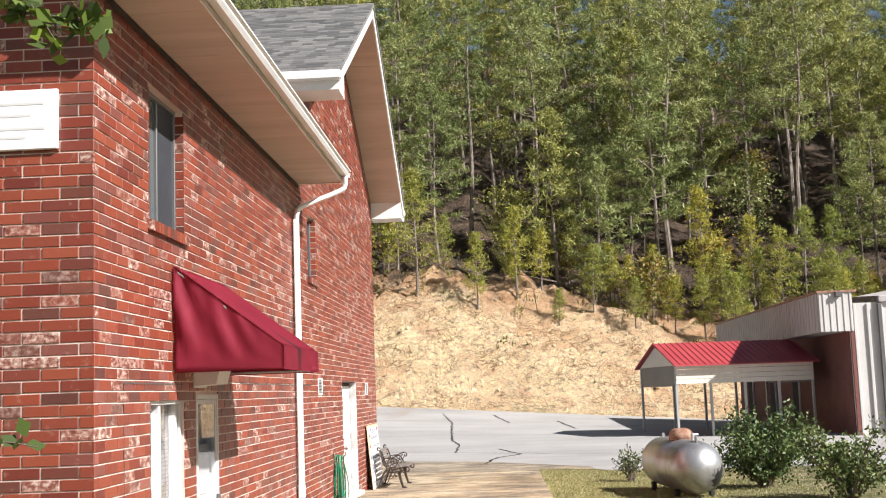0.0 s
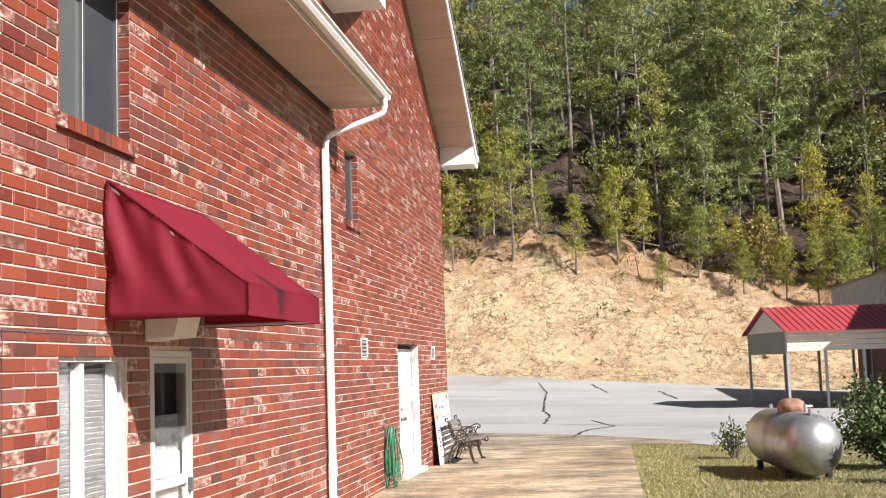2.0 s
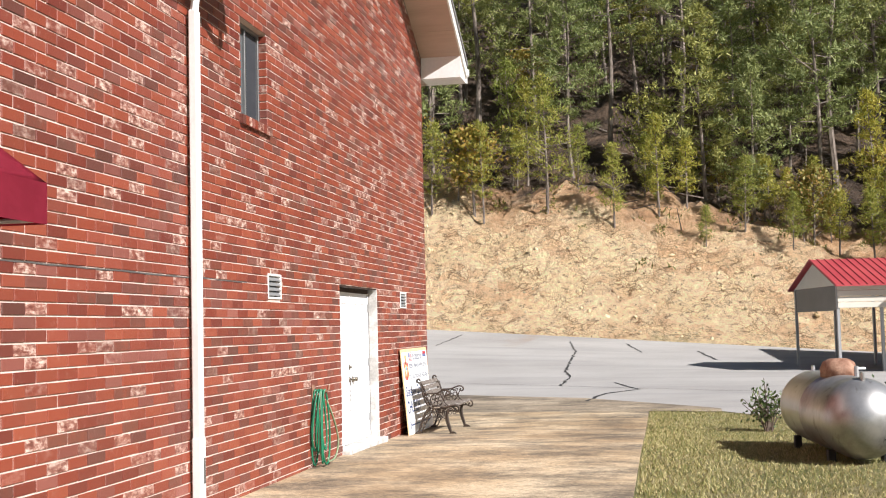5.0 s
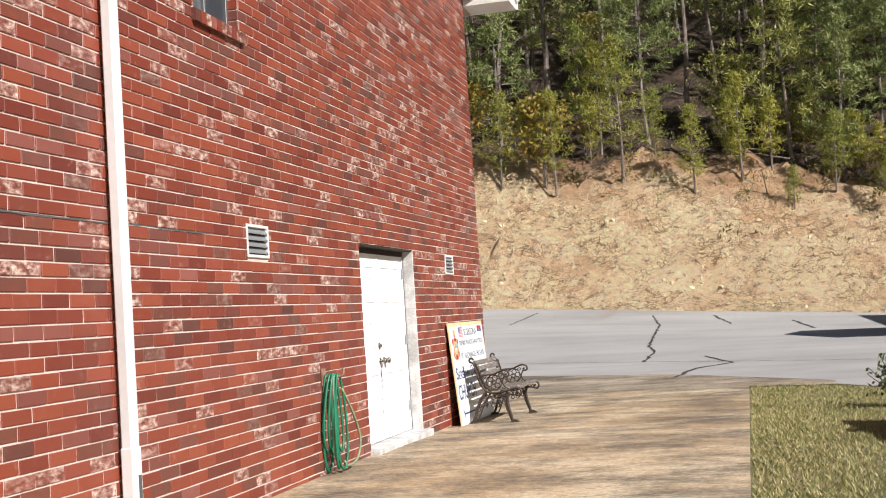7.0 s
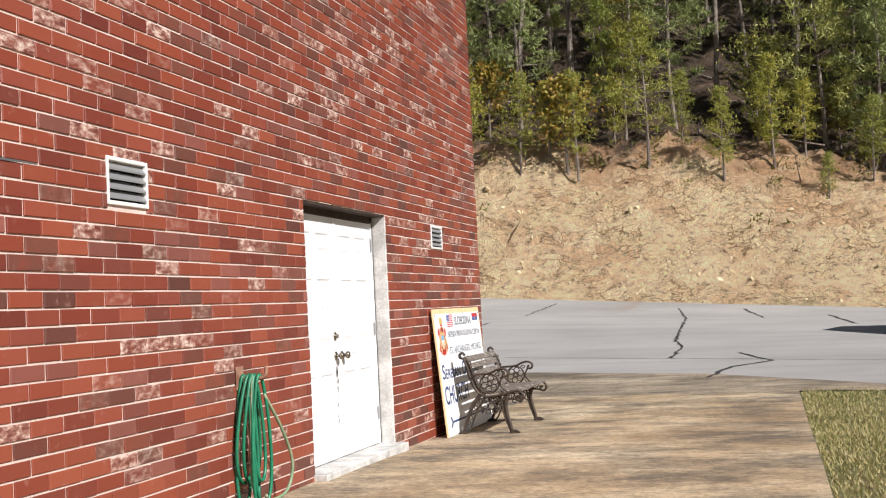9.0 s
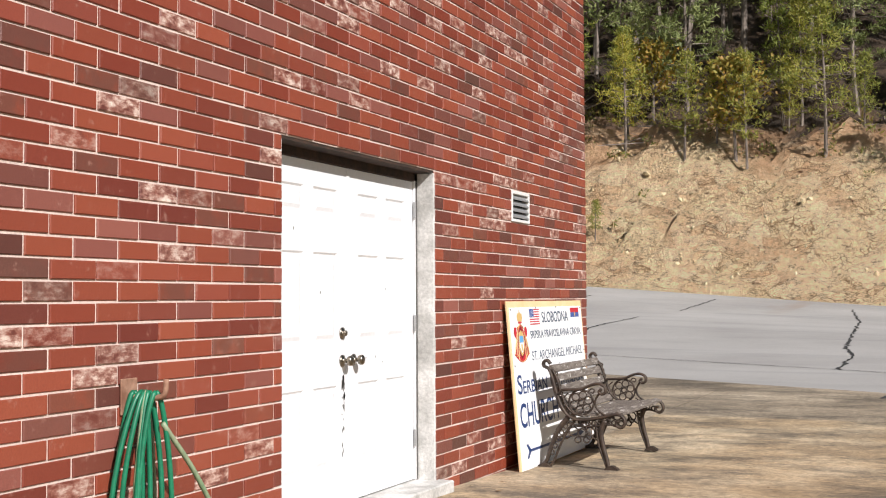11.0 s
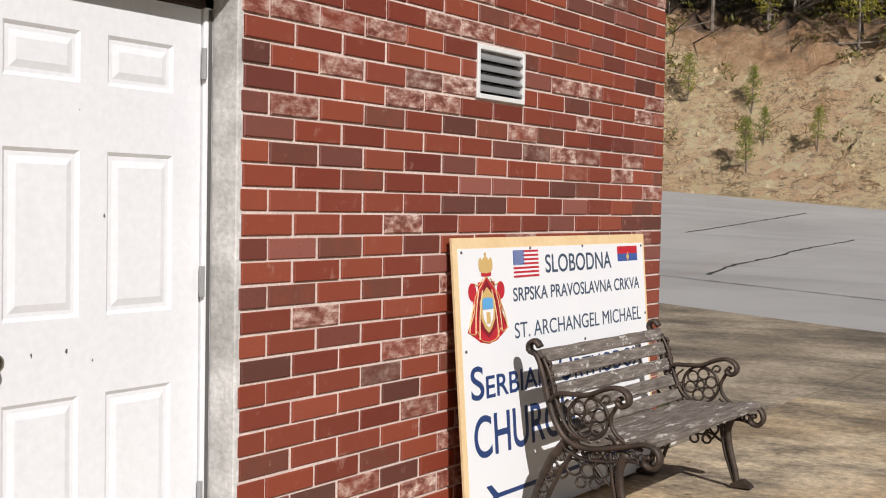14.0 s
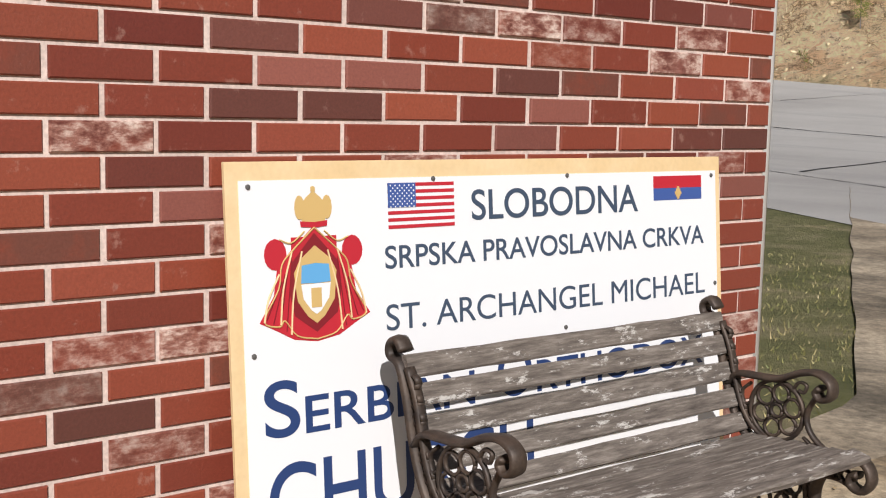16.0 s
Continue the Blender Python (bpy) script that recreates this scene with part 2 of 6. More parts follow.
def earth_material():
    """Grass near the buildings, pale cut rock on the bank, litter under the trees, by height and steepness."""
    m = mat("earth", (0.2, 0.2, 0.1), 0.95)
    v = coords(m)
    geo = node(m, "ShaderNodeNewGeometry")
    sep = node(m, "ShaderNodeSeparateXYZ")
    link(m, geo.outputs["Position"], sep.inputs[0])
    grass = ramp(m, noise_of(m, v, 0.9, 6.0, 0.75), [(0.32, (0.17, 0.19, 0.06)), (0.48, (0.29, 0.28, 0.11)), (0.62, (0.50, 0.42, 0.23))])
    # broken rock: blocks of uneven size with dark open cracks
    warp = node(m, "ShaderNodeVectorMath")
    warp.operation = "MULTIPLY_ADD"
    wn = node(m, "ShaderNodeTexNoise", Scale=0.9, Detail=4.0)
    link(m, v, wn.inputs["Vector"])
    link(m, wn.outputs["Color"], warp.inputs[0])
    warp.inputs[1].default_value = (1.6, 1.6, 1.6)
    link(m, coords(m, "world", (0.75, 0.75, 1.25)), warp.inputs[2])

    def cells(scale, feature):
        c = node(m, "ShaderNodeTexVoronoi", Scale=scale)
        c.feature = feature
        link(m, warp.outputs[0], c.inputs["Vector"])
        return c

    block = node(m, "ShaderNodeSeparateColor")
    link(m, cells(1.5, "F1").outputs["Color"], block.inputs[0])
    rock = ramp(m, block.outputs[0], [(0.0, (0.70, 0.46, 0.27)), (0.3, (0.86, 0.63, 0.39)), (0.6, (0.94, 0.75, 0.50)), (1.0, (0.78, 0.52, 0.30))])
    rock = mix(m, ramp(m, noise_of(m, v, 0.35, 7.0, 0.7), [(0.42, (0, 0, 0)), (0.62, (0.75, 0.75, 0.75))]), rock, (0.97, 0.80, 0.50))
    joint = ramp(m, cells(1.5, "DISTANCE_TO_EDGE").outputs["Distance"], [(0.0, (0.42, 0.32, 0.24)), (0.07, (1, 1, 1))])
    small = ramp(m, cells(4.6, "DISTANCE_TO_EDGE").outputs["Distance"], [(0.0, (0.55, 0.44, 0.35)), (0.10, (1, 1, 1))])
    broken = ramp(m, noise_of(m, v, 0.5, 5.0, 0.7), [(0.42, (1, 1, 1)), (0.58, (0.0, 0.0, 0.0))])
    rock = mix(m, broken, rock, mix(m, 1.0, rock, mix(m, 1.0, joint, small, "MULTIPLY"), "MULTIPLY"))
    chipn = noise_of(m, coords(m, "world", (0.9, 0.9, 1.6)), 2.6, 9.0, 0.8)
    rock = mix(m, 1.0, rock, ramp(m, chipn, [(0.37, (0.30, 0.22, 0.16)), (0.44, (1.06, 1.03, 1.0)), (0.60, (1.36, 1.32, 1.26))]), "MULTIPLY")
    # litter tones are deepened to hold the shade under the trees
    litter = ramp(m, noise_of(m, v, 0.7, 8.0, 0.78), [(0.30, (0.035, 0.024, 0.017)), (0.48, (0.10, 0.065, 0.042)), (0.60, (0.19, 0.12, 0.075)), (0.74, (0.36, 0.26, 0.175))])
    # above the lip of the bank
    lip = node(m, "ShaderNodeMath")
    lip.operation = "MULTIPLY_ADD"
    link(m, noise_of(m, v, 0.22, 5.0, 0.7), lip.inputs[0])
    lip.inputs[1].default_value = 14.0
    link(m, sep.outputs["Y"], lip.inputs[2])
    up = node(m, "ShaderNodeMapRange")
    link(m, lip.outputs[0], up.inputs["Value"])
    for k, val in (("From Min", 70.5), ("From Max", 73.0)):
        up.inputs[k].default_value = val
    # orange subsoil just under the lip
    sub = node(m, "ShaderNodeMapRange")
    link(m, lip.outputs[0], sub.inputs["Value"])
    for k, val in (("From Min", 68.0), ("From Max", 70.5)):
        sub.inputs[k].default_value = val
    clay = ramp(m, noise_of(m, v, 1.1, 7.0, 0.75), [(0.32, (0.52, 0.27, 0.13)), (0.5, (0.82, 0.49, 0.27)), (0.66, (0.92, 0.66, 0.42))])
    rock = mix(m, sub.outputs[0], rock, clay)
    wild = mix(m, up.outputs[0], rock, litter)
    edge = node(m, "ShaderNodeMapRange")
    link(m, lip.outputs[0], edge.inputs["Value"])
    for k, val in (("From Min", 58.5), ("From Max", 61.5)):
        edge.inputs[k].default_value = val
    link(m, mix(m, edge.outputs[0], grass, wild), bsdf(m).inputs["Base Color"])
    bump(m, noise_of(m, coords(m, "world", (1.2, 1.2, 1)), 2.4, 10.0, 0.84), 1.0, 0.85)
    return m


M_EARTH = earth_material()


def leaf_material(name, stops, thin=0.0):
    m = mat(name, stops[0], 0.6)
    rnd = node(m, "ShaderNodeNewGeometry").outputs["Random Per Island"]
    ob = node(m, "ShaderNodeObjectInfo").outputs["Random"]
    c = ramp(m, rnd, [(i / (len(stops) - 1), s) for i, s in enumerate(stops)])
    c = mix(m, 1.0, c, ramp(m, ob, [(0.0, (0.70, 0.80, 0.75)), (0.5, (1.0, 1.0, 1.0)), (1.0, (1.35, 1.2, 0.9))]), "MULTIPLY")
    link(m, c, bsdf(m).inputs["Base Color"])
    if thin:
        tr = node(m, "ShaderNodeBsdfTranslucent")
        link(m, c, tr.inputs["Color"])
        mx = node(m, "ShaderNodeMixShader", Fac=thin)
        out = m.node_tree.nodes["Material Output"]
        link(m, bsdf(m).outputs[0], mx.inputs[1])
        link(m, tr.outputs[0], mx.inputs[2])
        link(m, mx.outputs[0], out.inputs["Surface"])
    return m


M_PINE = leaf_material("pine_needles", [(0.15, 0.18, 0.060), (0.22, 0.25, 0.080), (0.31, 0.335, 0.115), (0.42, 0.43, 0.16)], 0.30)
M_YOUNG = leaf_material("young_needles", [(0.21, 0.25, 0.045), (0.30, 0.32, 0.062), (0.38, 0.37, 0.080), (0.45, 0.41, 0.10)], 0.4)
M_TURNING = leaf_material("turning_leaves", [(0.17, 0.19, 0.040), (0.25, 0.23, 0.05), (0.33, 0.26, 0.06), (0.30, 0.17, 0.05)], 0.3)
M_HOLLY = leaf_material("dark_shrub_leaves", [(0.045, 0.070, 0.020), (0.10, 0.145, 0.038), (0.24, 0.27, 0.09)], 0.15)
M_VINE = leaf_material("vine_leaves", [(0.06, 0.085, 0.018), (0.12, 0.16, 0.03), (0.30, 0.38, 0.05)], 0.35)
M_BARK = mottled("pine_bark", (0.11, 0.085, 0.07), (0.34, 0.28, 0.235), 2.0, 9.0, 0.95, 0.6, 0.03, space="object", stretch=(4, 4, 0.7))
M_TWIG = mat("twig", (0.14, 0.10, 0.075), 0.9)
M_GRASS = leaf_material("grass_blades", [(0.17, 0.19, 0.055), (0.26, 0.26, 0.09), (0.42, 0.37, 0.17), (0.58, 0.49, 0.29)], 0.2)


def tank_material():
    m = mat("silver_paint", (0.48, 0.48, 0.48), 0.36, 0.75)
    v = coords(m, "object")
    c = ramp(m, noise_of(m, v, 1.6, 6.0, 0.7), [(0.3, (0.30, 0.29, 0.28)), (0.5, (0.50, 0.49, 0.48)), (0.7, (0.58, 0.58, 0.58))])
    d = ramp(m, noise_of(m, coords(m, "object", (2.5, 1, 0.5)), 3.2, 5.0, 0.7), [(0.60, (0, 0, 0)), (0.70, (0.7, 0.7, 0.7))])
    col = mix(m, d, c, (0.13, 0.10, 0.08))
    # flaked patch low on the near end
    near = node(m, "ShaderNodeVectorMath")
    near.operation = "DISTANCE"
    link(m, v, near.inputs[0])
    near.inputs[1].default_value = (0.30, -1.28, -0.16)
    wob = node(m, "ShaderNodeMath")
    wob.operation = "MULTIPLY_ADD"
    link(m, noise_of(m, v, 7.0, 5.0, 0.7), wob.inputs[0])
    wob.inputs[1].default_value = 0.55
    link(m, near.outputs["Value"], wob.inputs[2])
    flaked = ramp(m, wob.outputs[0], [(0.40, (0.9, 0.9, 0.9)), (0.46, (0, 0, 0))])
    link(m, mix(m, flaked, col, (0.03, 0.028, 0.026)), bsdf(m).inputs["Base Color"])
    return m


M_TANK = tank_material()
M_RUST = mottled("rusty_steel", (0.22, 0.10, 0.06), (0.42, 0.25, 0.17), 9.0, 60.0, 0.8)
M_STAINBLACK = mat("flaked_black", (0.03, 0.028, 0.026), 0.8)
M_ROOFRED = mottled("red_metal_roof", (0.40, 0.050, 0.060), (0.46, 0.07, 0.075), 1.0, 30.0, 0.45, 0.05, 0.002, amp=0.05)
M_CREAM = mottled("cream_metal", (0.60, 0.56, 0.48), (0.66, 0.62, 0.54), 1.0, 20.0, 0.5, 0.05, 0.002, amp=0.05)
M_STEEL = mat("galvanised_post", (0.42, 0.42, 0.42), 0.5, 0.6)
M_PANEL = mottled("white_metal_panel", (0.50, 0.475, 0.45), (0.56, 0.535, 0.51), 0.8, 20.0, 0.5, 0.05, 0.002, amp=0.05)
# dark grey carries the shade inside the carport's ends
M_SHADEPANEL = mottled("shaded_end_sheet", (0.10, 0.105, 0.11), (0.13, 0.132, 0.135), 0.8, 20.0, 0.5, 0.05, 0.002, amp=0.05)
M_GREYPANEL = mottled("grey_metal_fascia", (0.40, 0.37, 0.36), (0.45, 0.42, 0.41), 0.8, 20.0, 0.5, 0.05, 0.002, amp=0.05)


# ---- mesh tools ----
def part(name, bm, material, parent=None, label="", smooth=False):
    me = bpy.data.meshes.new(name)
    bm.to_mesh(me)
    bm.free()
    me.materials.append(material)
    if smooth:
        me.shade_smooth()
    ob = new(name, me)
    ob.parent = parent
    if label:
        tagged(ob, label)
    return ob


def thing(name, label, category, m=None, group="", kind=""):
    ob = new(name)
    ob.empty_display_size = 0.1
    if m is not None:
        ob.matrix_basis = m
    return tagged(ob, label, category, group, kind)


def add_box(bm, lo, hi, bevel=0.0, m=None):
    r = bmesh.ops.create_cube(bm, size=1.0)
    for v in r["verts"]:
        v.co = Vector([lo[i] + (hi[i] - lo[i]) * (v.co[i] + 0.5) for i in range(3)])
        if m is not None:
            v.co = m @ v.co
    if bevel:
        edges = list({e for v in r["verts"] for e in v.link_edges})
        bmesh.ops.bevel(bm, geom=edges, offset=bevel, segments=1, affect="EDGES")
    return bm


def box(lo, hi, bevel=0.0, m=None):
    return add_box(bmesh.new(), lo, hi, bevel, m)


def prism(pts, axis, a, b):
    """A polygon of points in the plane across an axis ('x' or 'y'), pushed from a to b."""
    bm = bmesh.new()
    put = (lambda p, s: (s, p[0], p[1])) if axis == "x" else (lambda p, s: (p[0], s, p[1]))
    va = [bm.verts.new(put(p, a)) for p in pts]
    vb = [bm.verts.new(put(p, b)) for p in pts]
    bm.faces.new(va)
    bm.faces.new(vb[::-1])
    for i in range(len(pts)):
        j = (i + 1) % len(pts)
        bm.faces.new((va[j], va[i], vb[i], vb[j]))
    bmesh.ops.recalc_face_normals(bm, faces=bm.faces)
    return bm


def spline(pts, n):
    """A smooth line through points (Catmull-Rom), n steps a stretch."""
    pts = [Vector(p) for p in pts]
    p = [pts[0] * 2 - pts[1], *pts, pts[-1] * 2 - pts[-2]]
    out = []
    for i in range(1, len(p) - 2):
        for k in range(n):
            t = k / n
            out.append(0.5 * (2 * p[i] + (p[i + 1] - p[i - 1]) * t + (2 * p[i - 1] - 5 * p[i] + 4 * p[i + 1] - p[i + 2]) * t * t
                              + (3 * p[i] - p[i - 1] - 3 * p[i + 1] + p[i + 2]) * t ** 3))
    out.append(pts[-1])
    return out


def tube(bm, pts, r, sides=6, wide=None, flat=None, r_end=None):
    """A round or oval tube along a line; wide: the half width along the axis flat."""
    pts = [Vector(p) for p in pts]
    rings = []
    side = None
    for i, p in enumerate(pts):
        d = (pts[min(i + 1, len(pts) - 1)] - pts[max(i - 1, 0)]).normalized()
        if flat is not None:
            side = Vector(flat)
            side = (side - d * side.dot(d)).normalized()
        else:
            if side is None:
                side = d.orthogonal().normalized()
            side = (side - d * side.dot(d)).normalized()
        up = d.cross(side)
        f = i / max(1, len(pts) - 1)
        rr = r if r_end is None else r + (r_end - r) * f
        w = wide if wide is not None else rr
        rings.append([bm.verts.new(p + side * w * math.cos(2 * math.pi * k / sides) + up * rr * math.sin(2 * math.pi * k / sides)) for k in range(sides)])
    for a, b in zip(rings, rings[1:]):
        for k in range(sides):
            bm.faces.new((a[k], a[(k + 1) % sides], b[(k + 1) % sides], b[k]))
    bm.faces.new(rings[0][::-1])
    bm.faces.new(rings[-1])
    return bm


def lathe(profile, sides=24, axis="z"):
    bm = bmesh.new()
    rings = []
    for r, h in profile:
        ring = []
        for k in range(sides):
            a = 2 * math.pi * k / sides
            c = (r * math.cos(a), r * math.sin(a), h)
            ring.append(bm.verts.new(c if axis == "z" else (c[0], c[2], c[1]) if axis == "y" else (c[2], c[0], c[1])))
        rings.append(ring)
    for a, b in zip(rings, rings[1:]):
        for k in range(sides):
            bm.faces.new((a[k], a[(k + 1) % sides], b[(k + 1) % sides], b[k]))
    bm.faces.new(rings[0][::-1])
    bm.faces.new(rings[-1])
    bmesh.ops.recalc_face_normals(bm, faces=bm.faces)
    return bm


# ---- the lie of the land ----
def smooth(a, b, v):
    t = min(1.0, max(0.0, (v - a) / (b - a)))
    return t * t * (3 - 2 * t)


TOE = 55.0


def toe_z(x):
    return 1.0 - 0.075 * max(-40.0, min(14.0, x))


def bank_h(x):
    """The height of the cut bank, lower towards +x."""
    return 5.7 - 2.3 * smooth(-2, 16, x) - 0.6 * smooth(-10, -30, x)


def land(x, y):
    z = 0.135 - 0.085 * smooth(9.0, 13.5, y) - 0.12 * smooth(5, -1, y)
    if y > 20:
        z += (toe_z(x) - 0.08) * min(1.0, (y - 20) / (TOE - 20)) ** 1.5
    z -= 0.07 * smooth(3.5, 4.6, x) * smooth(18, 14, y)
    lip = noise.noise(Vector((x * 0.09, 3.1, 0))) * 1.6
    if y > TOE:
        z += bank_h(x) * smooth(TOE - 1.0, TOE + 8.0 + lip, y)
        z += max(0.0, y - TOE - 5.0) * 0.52
        z += noise.noise(Vector((x * 0.25, y * 0.25, 1.7))) * 0.9 * smooth(TOE, TOE + 4, y) + noise.noise(Vector((x * 0.9, y * 0.9, 5.1))) * 0.62 * smooth(TOE, TOE + 2, y) + noise.noise(Vector((x * 1.7, y * 1.7, 9.1))) * 0.50 * smooth(TOE, TOE + 2, y)
    return z


def sheet(name, xs, ys, height, material, lift=0.0, keep=None):
    bm = bmesh.new()
    grid = [[bm.verts.new((x, y, height(x, y) + lift)) for x in xs] for y in ys]
    for j in range(len(ys) - 1):
        for i in range(len(xs) - 1):
            if keep is None or keep((xs[i] + xs[i + 1]) / 2, (ys[j] + ys[j + 1]) / 2):
                bm.faces.new((grid[j][i], grid[j][i + 1], grid[j + 1][i + 1], grid[j + 1][i]))
    loose = [v for v in bm.verts if not v.link_faces]
    bmesh.ops.delete(bm, geom=loose, context="VERTS")
    ob = part(name, bm, material, smooth=True)
    return ob


def steps(stops):
    out = []
    for a, b, s in stops:
        n = max(1, round((b - a) / s))
        out += [a + (b - a) * i / n for i in range(n)]
    return out + [stops[-1][1]]


ground = sheet("ground", steps([(-900, -80, 160), (-80, -30, 2.5), (-30, 30, 0.5), (30, 80, 2.5), (80, 900, 160)]),
               steps([(-300, -30, 90), (-30, 4, 2), (4, 20, 0.8), (20, 52, 2), (52, 66, 0.35), (66, 68, 0.6), (68, 130, 2.5), (130, 1500, 200)]),
               lambda x, y: land(x, min(y, 175)), M_EARTH)
tagged(ground, "short grass yard running into a bare cut bank and wooded hillside", "ground", kind="structure")


def lot_edge(x):
    return 21.1 - 0.50 * max(-9.0, min(5.0, x)) - 0.8 * max(0.0, min(5.0, x) - 2.0) - 0.1 * max(0.0, x - 5.0)


def strip(name, xs, y_from, y_to, n, material, lift):
    """A sheet between two lines across x."""
    bm = bmesh.new()
    rows = []
    for x in xs:
        a, b = y_from(x), max(y_from(x) + 0.01, y_to(x))
        rows.append([bm.verts.new((x, a + (b - a) * (k / n) ** 1.4, land(x, a + (b - a) * (k / n) ** 1.4) + lift)) for k in range(n + 1)])
    for r, s in zip(rows, rows[1:]):
        for k in range(n):
            bm.faces.new((r[k], s[k], s[k + 1], r[k + 1]))
    bmesh.ops.recalc_face_normals(bm, faces=bm.faces)
    return part(name, bm, material, smooth=True)


lot = strip("asphalt_lot", steps([(-75, -12, 3), (-12, 14, 0.5), (14, 60, 3)]), lot_edge, lambda x: TOE - 0.8, 26, M_LOT, 0.012)
tagged(lot, "sun-bleached grey asphalt car park with tarred cracks", "car park", kind="structure")

crack_bm = bmesh.new()


def crack(pts, w, wander=0.05):
    line = []
    rng = random.Random(len(pts) * 7 + int(pts[0][0] * 10))
    for (x0, y0), (x1, y1) in zip(pts, pts[1:]):
        n = max(2, int(math.hypot(x1 - x0, y1 - y0) / 0.35))
        for k in range(n):
            f = k / n
            line.append((x0 + (x1 - x0) * f + rng.uniform(-wander, wander), y0 + (y1 - y0) * f + rng.uniform(-wander, wander)))
    line.append(pts[-1])
    prev = None
    for i, (x, y) in enumerate(line):
        a = line[max(0, i - 1)]
        b = line[min(len(line) - 1, i + 1)]
        d = Vector((b[0] - a[0], b[1] - a[1])).normalized()
        ww = w * rng.uniform(0.5, 1.3)
        pair = [crack_bm.verts.new((x - d.y * ww * s, y + d.x * ww * s, land(x, y) + 0.022)) for s in (-1, 1)]
        if prev:
            crack_bm.faces.new((prev[0], prev[1], pair[1], pair[0]))
        prev = pair


crack([(-0.5, 50), (0.25, 42.8), (0.55, 35.7), (0.8, 30.8), (1.15, 28.5), (1.1, 25.2), (1.2, 24.8)], 0.034)
crack([(-22, 41.5), (-18.4, 40.7), (-15, 40.3)], 0.05)
crack([(-14, 31.5), (-9, 29.6), (-5.4, 28.0), (-2.6, 26.7), (1.2, 24.8), (3.1, 23.6), (5.5, 22.1), (9, 19.8)], 0.022, 0.015)
crack([(2.4, 25.9), (3.07, 23.2)], 0.030)
crack([(2.15, 19.6), (2.36, 22.0), (2.73, 22.6), (3.07, 23.3)], 0.036)
crack([(-5.65, 44.7), (-5.75, 51.7)], 0.042)
crack([(2.0, 50), (2.8, 43.0)], 0.05)
crack([(5.0, 45), (5.45, 38)], 0.05)
crack([(-10.6, 40), (-10.5, 44.5), (-10.3, 50)], 0.042)
crack([(-5.7, 29.2), (-5.95, 30.6), (-6.13, 32.2), (-6.13, 34.0), (-6.35, 37.0), (-6.2, 41)], 0.040)
crack([(-24.2, 48.3), (-22.6, 53)], 0.042)
crack([(-11.4, 31.0), (-11.6, 34.5), (-12.4, 38)], 0.05)
crack_bm.normal_update()
cracks = part("tar_cracks", crack_bm, M_TAR, lot, "dark tar-filled cracks")
tagged(cracks, kind="stuff")

# concrete walk beside the wall, with an apron at its far end
slab_bm = bmesh.new()
SLAB_X, joints = 3.36, [-14, -10.5, -7, -3.5, 0.0, 3.3, 6.6, 9.9, 13.2, 16.6]
slab = thing("walkway", "tan stained concrete walk with broom streaks and joints", "walkway", kind="structure")
for i, (a, b) in enumerate(zip(joints, joints[1:])):
    bm = bmesh.new()
    n = 8
    top = [[bm.verts.new((x, a + 0.006 + (b - a - 0.012) * k / n, land(x, a + (b - a) * k / n) + 0.03)) for x in (0.0, 1.1, 2.2, SLAB_X)] for k in range(n + 1)]
    for r0, r1 in zip(top, top[1:]):
        for k in range(3):
            bm.faces.new((r0[k], r0[k + 1], r1[k + 1], r1[k]))
    ext = bmesh.ops.extrude_face_region(bm, geom=bm.faces[:])
    for v in ext["geom"]:
        if isinstance(v, bmesh.types.BMVert):
            v.co.z -= 0.12
    bmesh.ops.recalc_face_normals(bm, faces=bm.faces)
    part("paving_slab", bm, M_SLAB, slab)
def verge(x):
    """The line between the rear grass and the apron."""
    return 14.07 + 1.80 * smooth(-0.30, -0.70, x) + max(0.0, -0.7 - x) * 1.58 + 0.07 * noise.noise(Vector((x * 1.3, 0, 4))) * smooth(-0.6, -1.2, x)


apron = strip("apron", steps([(-9.0, 0.0, 0.1)]), verge, lambda x: lot_edge(x) + 0.5, 14, M_APRON, 0.02)
apron.parent = slab
tagged(apron, "weathered concrete apron with dirt stains")
apron = strip("apron", steps([(0.0, 4.6, 0.2)]), lambda x: 16.62, lambda x: lot_edge(x) + 0.5, 12, M_APRON, 0.018)
apron.parent = slab
tagged(apron, "weathered concrete apron with dirt stains")

# ---- church walls ----
L, C = 0.2552, 0.080          # brick length and course height with joints
Z0 = 1.475                    # the bed joint that the courses are counted from
Y0 = 11.0
YA, YB, YC = -3.13, 4.45, 14.05   # near corner, start of the tall part, far corner
EAVE = 4.70                   # soffit over the low part
APEX_Y, APEX_Z, RISE = 9.25, 8.36, 0.515
WALL_T = 0.25
OPEN = {"upper": (-1.87, -0.84, 3.28, 4.36), "lower": (-1.87, -0.90, 0.70, 1.90), "storm": (-0.54, 0.26, -0.12, 1.93), "slit": (5.66, 6.39, 3.55, 4.44),
        "vent_a": (6.33, 6.72, 1.905, 2.135), "vent_b": (12.14, 12.52, 1.885, 2.10), "double": (8.90, 10.74, 0.02, 2.115)}


def top_of(y):
    return EAVE if y < YB else APEX_Z - RISE * abs(y - APEX_Y)


